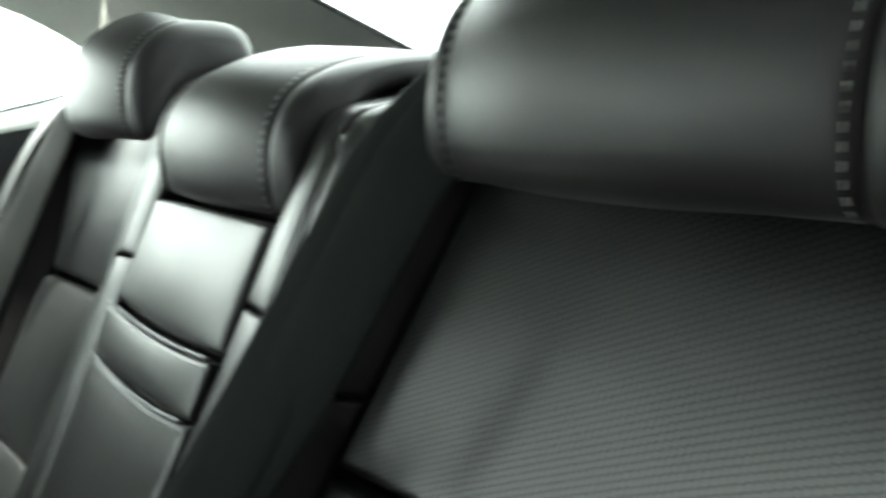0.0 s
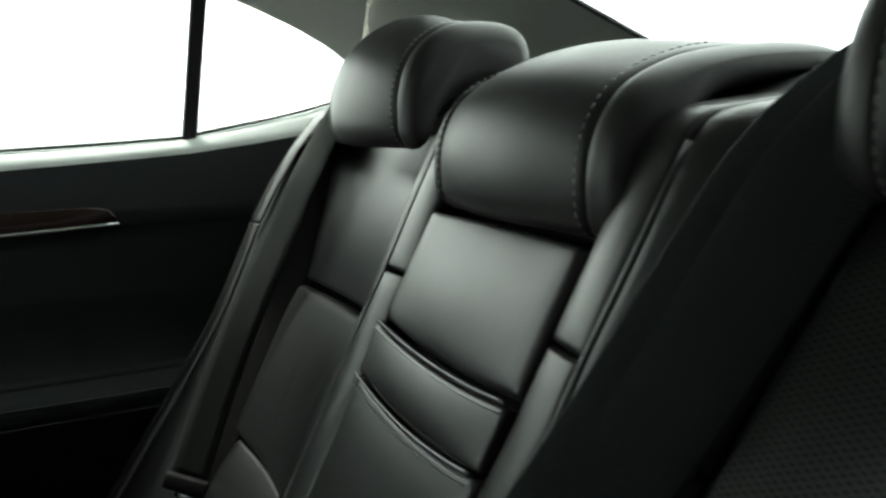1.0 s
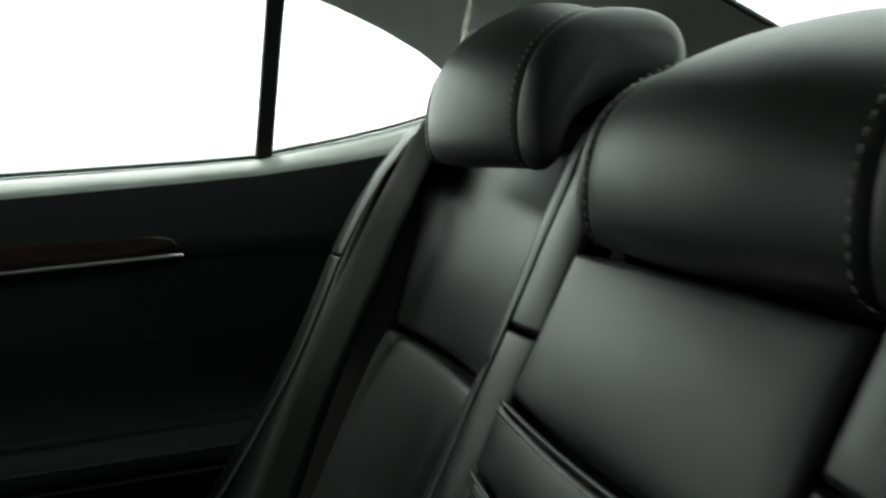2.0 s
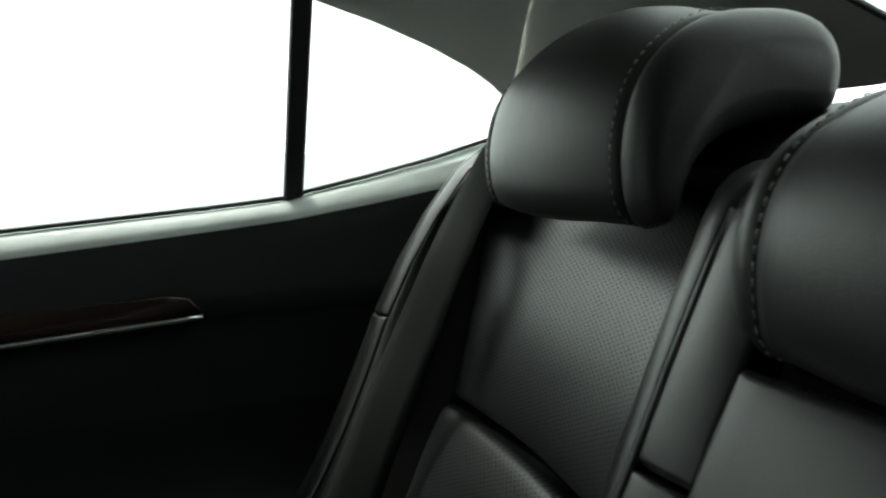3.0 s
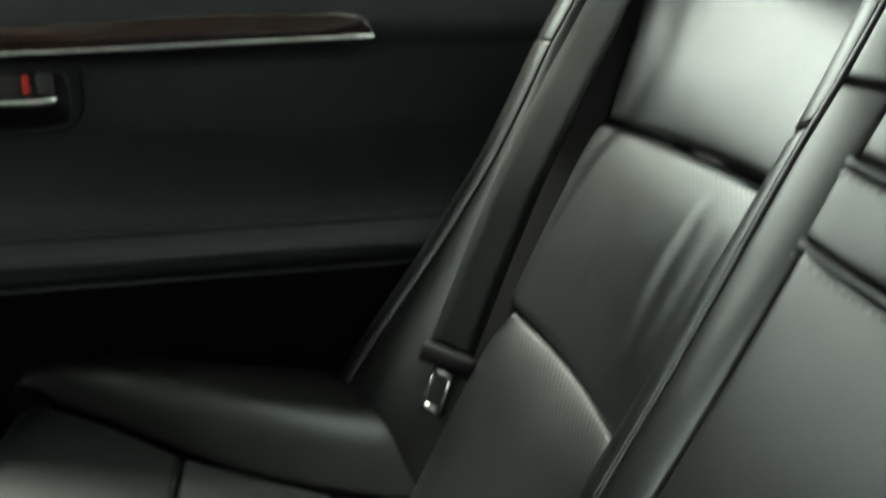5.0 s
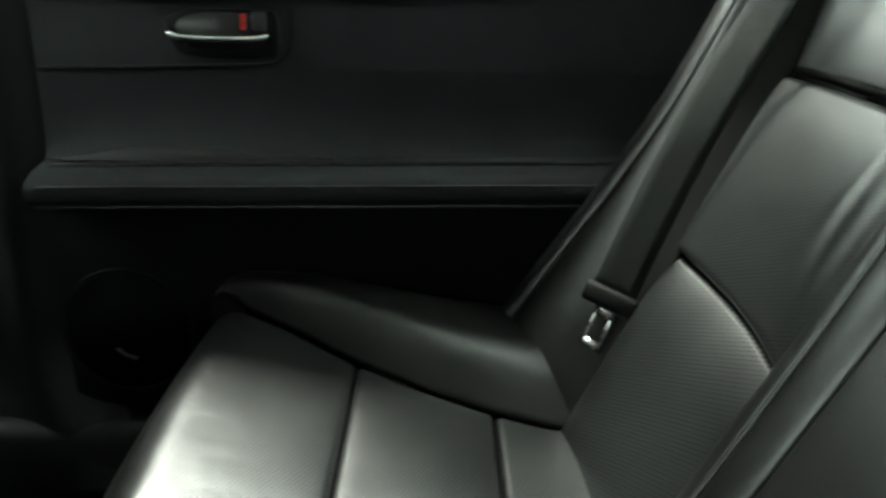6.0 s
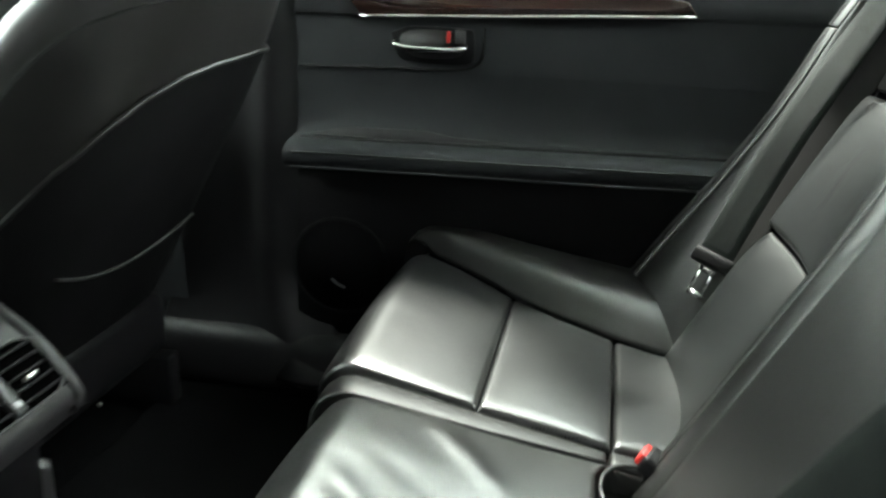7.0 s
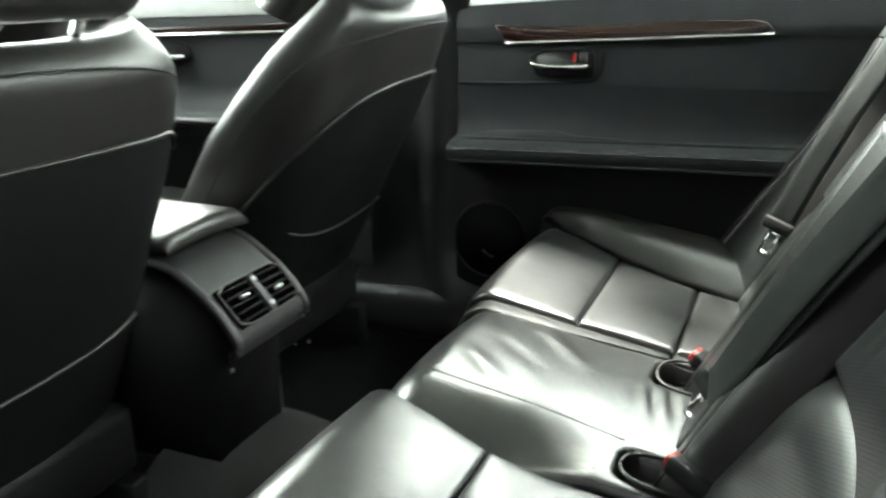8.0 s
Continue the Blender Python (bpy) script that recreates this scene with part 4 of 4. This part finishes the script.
def front_door():
    door = thing("front_door", (-1.1, 0.78, 0.05), "black front door panel with wood trim and chrome strip", "car door")
    xs = np.linspace(-2.0, -0.87, 34)
    shape = [(0.10, 0.70), (0.30, 0.68), (0.44, 0.69), (0.455, 0.645), (0.475, 0.62), (0.495, 0.62), (0.51, 0.65), (0.53, 0.685), (0.60, 0.70), (0.70, 0.70), (0.735, 0.70), (0.78, 0.705), (0.795, 0.715), (0.798, 0.728)]
    bm = bmesh.new()
    grid_into(bm, [[(x, y, z + (0.03 if 0.45 < z < 0.53 else 0)) for z, y in shape] for x in xs])
    part("inner_panel", bm, SOFT, door)
    part("outer_skin", slab([(-2.0, 0.08), (-0.88, 0.08), (-0.88, 0.79), (-2.0, 0.78)], lambda a, b, h: (a, 0.80 + h, b), 0.006), PAINT, door)
    part("sill_cap", slab([(-2.0, 0.738), (-0.88, 0.762), (-0.88, 0.802), (-2.0, 0.785)], lambda a, b, h: (a, 0.71 - h, b), 0.012, 0.004), SILL, door, "grey window sill trim")
    part("door_core", slab([(-2.0, 0.09), (-0.885, 0.09), (-0.885, 0.77), (-2.0, 0.76)], lambda a, b, h: (a, 0.735 + h, b), 0.02), PLASTIC, door)
    part("armrest_end", slab([(0.44, 0.69), (0.475, 0.65), (0.505, 0.622), (0.525, 0.622), (0.54, 0.65), (0.56, 0.69), (0.5, 0.74)], lambda a, b, h: (-0.872 + h, b, a), 0.01, 0.002), SOFT, door)
    part("wood_trim", slab([(-1.60, 0.722), (-1.15, 0.736), (-1.075, 0.741), (-1.06, 0.734), (-1.10, 0.722), (-1.60, 0.708)], lambda a, b, h: (a, 0.70 - h, b), 0.008, 0.003), WOOD, door, "glossy dark wood trim strip")
    part("chrome_strip", tube([(-1.60, 0.691, 0.706), (-1.3, 0.691, 0.713), (-1.075, 0.691, 0.7195)], 0.004, 8), CHROME, door)
    part("armrest_edge", tube([(-1.6, 0.62, 0.512), (-1.0, 0.62, 0.52)], 0.012, 8), SILVERY, door)
    part("handle_bezel", slab(smooth_loop([(-1.465, 0.695), (-1.345, 0.695), (-1.345, 0.638), (-1.465, 0.638)], 1), lambda a, b, h: (a, 0.70 - h, b), 0.006, 0.002), PLASTIC, door)
    part("handle", tube([(-1.445, 0.69, 0.660), (-1.41, 0.684, 0.658), (-1.36, 0.69, 0.660)], 0.006, 8), CHROME, door)
    return door


def door_mirror():
    t = thing("door_mirror", (-1.15, 0.93, 0.78), "white door mirror with a black base outside the window", "door mirror")
    bm = bmesh.new()
    bmesh.ops.create_uvsphere(bm, u_segments=20, v_segments=12, radius=1)
    bmesh.ops.transform(bm, matrix=pose(-1.16, 0.96, 0.845) @ Matrix.Diagonal((0.10, 0.13, 0.075, 1)), verts=bm.verts[:])
    part("housing", bm, PAINT, t, "white painted housing")
    part("foot", box((0.10, 0.16, 0.03), pose(-1.2, 0.86, 0.79), 0.01), PLASTIC, t)


# ---------------------------------------------------------------- front seats and console
def front_seat(y0, foot, lean, label, inboard, deep, fall, net, top, half, seam):
    """A front seat seen from behind; y0 its middle, inboard the side of the tunnel, foot where the back starts, lean its rake."""
    seat = thing("front_seat", (foot - 0.06, y0, 0.06), label, "car seat", "front seats")
    a = radians(lean)

    def place(q, s, n):
        """q towards the tunnel, s up the back from its foot, n out of its rear face."""
        return Vector((foot + s * math.sin(a) + n * math.cos(a), y0 + inboard * q, 0.27 + s * math.cos(a) - n * math.sin(a)))

    grow = 0.53 / top

    @functools.lru_cache(None)
    def section(s):
        s = s * grow
        h, d = lerp(half, s), lerp(deep, s)
        p = [(-h, -0.075), (-h + 0.002, -0.035), (-h + 0.02, -0.010), (-h + 0.06, 0.0), (-0.3 * h, 0.003), (0.30 * h, 0.003), (0.66 * h, -0.006), (0.86 * h, -0.024), (0.97 * h, -0.024 - 0.35 * (d - 0.024)), (h, -d), (0.985 * h, -d - 0.018), (0.93 * h, -d - 0.034), (0.82 * h, -d - 0.042)]
        return resample(smooth_loop(p, 2, False), 49)

    def at(u, s, off=0.0):
        p = section(round(s, 4))
        k = min(47, int(u * 48))
        g = p[k] + (p[k + 1] - p[k]) * (u * 48 - k)
        t = (p[k + 1] - p[k]).normalized()
        return g.x, place(g.x - t.y * off, s, g.y + t.x * off)

    rows = [[place(p.x, s, p.y) for p in section(s)] for s in np.linspace(-0.12, top, 40)]
    for b in np.linspace(0.1, math.pi / 2, 9):
        s = top + 0.042 * math.sin(b)
        rows.append([place(p.x, s, p.y - 0.042 * (1 - math.cos(b))) for p in section(s)])
    rows.append([place(p.x * 0.96, top + 0.015, p.y - 0.10) for p in section(top + 0.042)])
    rows.append([place(p.x * 0.90, top - 0.06, p.y - 0.13) for p in section(top + 0.042)])
    bm = bmesh.new()
    grid_into(bm, rows)
    part("backrest", bm, LEATHER, seat, "smooth black leather back")
    front = lambda u, v: place((2 * u - 1) * 0.165, 0.02 + (top - 0.11) * v, -0.09 - lerp(deep, 0.02 + (top - 0.11) * v) * 0.4)
    part("front_padding", pillow(front, 0.03, 0.01, 0.02, 8, 10, out=(-1, 0, 0.3)), LEATHER, seat)

    def cover(u, v):
        u = 0.05 + 0.74 * u
        q = at(u, 0.3)[0]
        return at(u, -0.10 + (lerp(fall, q) + 0.10) * v, 0.004)[1]

    part("map_pocket", pillow(cover, 0.004, 0.002, 0.003, 40, 20, out=(1, 0, 0)), POCKET, seat, "black map pocket on the seat back")
    part("pocket_piping", tube(resample([cover(u, 1) + Vector((0.002, 0, 0.001)) for u in np.linspace(0.01, 1, 60)], 60), 0.0028, 6), LEATHER, seat, "rolled leather edge of the pocket")
    line = [(u, s) for u, s in smooth_loop(net, 2, False)]
    part("net_piping", tube([at(u, s, 0.009)[1] for u, s in line], 0.0024, 6), PIPING, seat)
    run = resample(smooth_loop([(0.945, 0.10), (0.94, 0.30), (0.93, 0.42), (0.89, 0.485), (0.78, 0.522), (0.60, 0.540), (0.30, 0.546), (0.06, 0.535)], 2, False), 60)
    run = [Vector((p.x * 0.93, p.y * seam)) for p in run]
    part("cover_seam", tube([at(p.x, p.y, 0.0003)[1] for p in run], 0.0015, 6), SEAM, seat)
    part("cushion", box((0.50, 0.46, 0.16), pose(foot - 0.30, y0, 0.27, 0, 6, 0), 0.05, 4), LEATHER, seat)
    part("seat_skirt", box((0.40, 0.42, 0.11), pose(foot - 0.20, y0, 0.19), 0.02, 3), PLASTIC, seat)
    for q in (-0.17, 0.17):
        part("seat_rail", box((0.50, 0.035, 0.10), pose(foot - 0.22, y0 + q, 0.095), 0.006), METAL if q < 0 else PLASTIC, seat)
    m = Matrix.Translation(place(0, top + (0.150 if inboard < 0 else 0.140), -0.02 if inboard < 0 else -0.06)) @ pose(0, 0, 0, 0, lean - 8, 0)
    part("headrest", box((0.10, 0.25, 0.16), m, 0.04, 5), LEATHER, seat, "black leather head restraint")
    for q in (-0.06, 0.06):
        part("headrest_post", tube([place(q, top, -0.05), place(q, top + 0.10, -0.04)], 0.006, 8), CHROME, seat)
    return seat


def console():
    c = thing("centre_console", (-0.85, 0.012, 0.10), "black centre console with padded lid and rear air vents", "console")
    yc, w = -0.002, 0.089
    prof = [(-1.25, 0.445), (-0.82, 0.448), (-0.775, 0.440), (-0.745, 0.420), (-0.712, 0.397), (-0.690, 0.373), (-0.672, 0.350), (-0.666, 0.338), (-0.670, 0.324), (-0.686, 0.317)]
    def skin(u, v):
        p = resample([(a, 0, b) for a, b in smooth_loop(prof, 2, False)], 60)
        q = v * 59
        i = min(58, int(q))
        r = p[i] + (p[i + 1] - p[i]) * (q - i)
        return (r.x, yc + (2 * u - 1) * w, r.z)
    part("housing", pillow(skin, 0.006, 0.0, 0.001, 12, 40, out=(0.5, 0, 0.8)), SILVERY, c, "dark grey plastic housing")
    part("body", slab([(-1.25, 0.10), (-0.725, 0.10), (-0.72, 0.28), (-0.72, 0.33), (-0.76, 0.40), (-0.80, 0.42), (-1.25, 0.42)], lambda a, b, h: (a, yc - 0.083 + h, b), 0.166, 0.01), PLASTIC, c)
    for d in (-1, 1):
        rim = [Vector(skin(0.5 + d * 0.485, v)) for v in np.linspace(0.30, 0.985, 40)]
        part("housing_rim", tube([(p.x - 0.001, p.y, p.z - 0.001) for p in rim], 0.0075, 10, up=(0.6, 0, 0.8)), SILVERY, c, "rolled edge of the console housing")
    lid = lambda u, v: (-1.12 + 0.35 * v, yc + (1 - 2 * u) * 0.095, 0.484 + 0.006 * math.sin(math.pi * u))
    part("lid", pillow(lid, 0.02, 0.004, 0.006, 12, 16, out=(0, 0, 1)), LEATHER, c, "padded black leather lid")
    # vents on the sloping end
    m = Matrix.Translation((-0.6925, yc, 0.3803)) @ pose(0, 0, 0, 0, 48, 0)
    # Flat plate whose near-black colour stands for the shade between the slats.
    part("vent_recess", box((0.066, 0.146, 0.008), m @ pose(0, 0, 0.000), 0.002), VOID, c)
    loop = smooth_loop([(-0.034, -0.074), (-0.034, 0.0), (-0.034, 0.074), (0.0, 0.074), (0.034, 0.073), (0.034, 0.0), (0.034, -0.073), (0.0, -0.074)], 1)
    loop.append(loop[0])
    part("vent_frame", tube([m @ Vector((a, b, 0.005)) for a, b in resample(loop, 96)], 0.0017, 8, up=m.to_3x3().col[2]), SILVERY, c, "dark grey vent frame")
    for s in (-1, 1):
        for k in range(5):
            part("vent_slat", box((0.0028, 0.060, 0.005), m @ pose(-0.025 + 0.0125 * k, s * 0.037, 0.0058, 0, 0, 0), 0.0008, 1), PLASTIC, c)
        part("vent_knob", box((0.005, 0.016, 0.008), m @ pose(0.006 * s, s * 0.036, 0.010), 0.002), METAL, c, "bright vent slider")
    part("vent_divider", box((0.064, 0.015, 0.012), m @ pose(0, 0, 0.005), 0.003), SILVERY, c)
    part("power_socket", box((0.003, 0.007, 0.007), pose(-0.718, -0.046, 0.272), 0.001), METAL, c, "small bright socket cover")
    for k in (-0.022, 0.022):
        part("vent_wheel", box((0.007, 0.007, 0.005), m @ pose(k, 0, 0.0115), 0.002), METAL, c)
    return c


def sticker():
    t = thing("window_sticker", (-0.33, 0.72, 0.875), "printed paper sheet stuck on the door window", "sticker")
    put = lambda a, b, h: (a + 0.018, door_y(b - 0.006) - 0.003 - h, b - 0.006)
    part("sheet", slab([(-0.46, 0.862), (-0.268, 0.866), (-0.285, 1.03), (-0.46, 1.03)], put, 0.0006), PAPER, t)
    part("printed_block", slab([(-0.455, 0.884), (-0.271, 0.888), (-0.279, 0.96), (-0.455, 0.96)], lambda a, b, h: put(a, b, h + 0.0008), 0.0003), INK, t, "dark grey printed block")
    part("printed_band", slab([(-0.455, 0.962), (-0.2785, 0.966), (-0.283, 1.02), (-0.455, 1.02)], lambda a, b, h: put(a, b, h + 0.0008), 0.0003), INK_PURPLE, t, "violet printed band")
    for z, a in ((0.872, -0.30), (0.879, -0.29)):
        part("printed_bar", slab([(-0.34, z), (a, z), (a, z + 0.003), (-0.34, z + 0.003)], lambda a, b, h: put(a, b, h + 0.0008), 0.0003), INK, t)


# ---------------------------------------------------------------- the place
bm = bmesh.new()
grid_into(bm, [[(x, y, -0.25) for y in np.linspace(-1500, 1500, 13)] for x in np.linspace(-1500, 1500, 13)])
setting("ground", bm, CONCRETE, "grey concrete ground round the car", "ground", False)
# Unseen wall, added only to keep daylight out of the near doorway.
setting("near_light_block", slab([(-5, -0.25), (1.9, -0.25), (1.9, 6), (-5, 6)], lambda a, b, h: (a, -1.25 - h, b), 0.2), BLOCKER, "unseen dark wall added to shade the near side of the car", "wall", False)
# Unseen slab, added so that less sky reaches the cabin from above.
setting("overhead_light_block", slab([(-2.6, -1.25), (0.2, -1.25), (0.2, 1.6), (-2.6, 1.6)], lambda a, b, h: (a, b, 3.3 + h), 0.2), CONCRETE, "unseen concrete slab added over the car to cut the overhead sky", "roof", False)
floor_parts()
shell()
roof()
windows()
rear_door()
front_door()
bench = thing("rear_bench_seat", (-0.15, 0, 0.05), "black leather rear bench seat with perforated inserts and three headrests", "car seat")
rear_cushion(bench)
rear_backrest(bench)
front_seat(0.38, -0.855, 28, "black leather front passenger seat seen from behind", -1, [(-0.12, 0.17), (0.0, 0.16), (0.26, 0.138), (0.43, 0.095), (0.53, 0.065), (0.575, 0.055)],
           [(-0.23, 0.427), (-0.15, 0.436), (0.0, 0.432), (0.08, 0.422), (0.14, 0.400), (0.18, 0.36), (0.203, 0.305), (0.218, 0.22), (0.228, 0.13), (0.24, 0.08)],
           [(0.15, 0.140), (0.30, 0.122), (0.42, 0.118), (0.55, 0.130), (0.645, 0.150)], 0.53,
           [(-0.2, 0.225), (0.0, 0.234), (0.35, 0.238), (0.44, 0.228), (0.50, 0.205), (0.53, 0.190), (0.575, 0.165)], 1.0)
front_seat(-0.345, -0.825, 21, "black leather driver's seat seen from behind", 1, [(-0.12, 0.11), (0.575, 0.08)],
           [(-0.24, 0.404), (0.10, 0.402), (0.19, 0.396), (0.215, 0.384), (0.225, 0.35), (0.232, 0.2), (0.24, 0.05)],
           [(0.15, 0.100), (0.42, 0.110), (0.60, 0.117), (0.74, 0.128)], 0.472,
           [(-0.2, 0.228), (0.0, 0.238), (0.35, 0.254), (0.44, 0.254), (0.50, 0.243), (0.53, 0.228), (0.575, 0.19)], 0.925)
console()
belts()
door_mirror()
sticker()
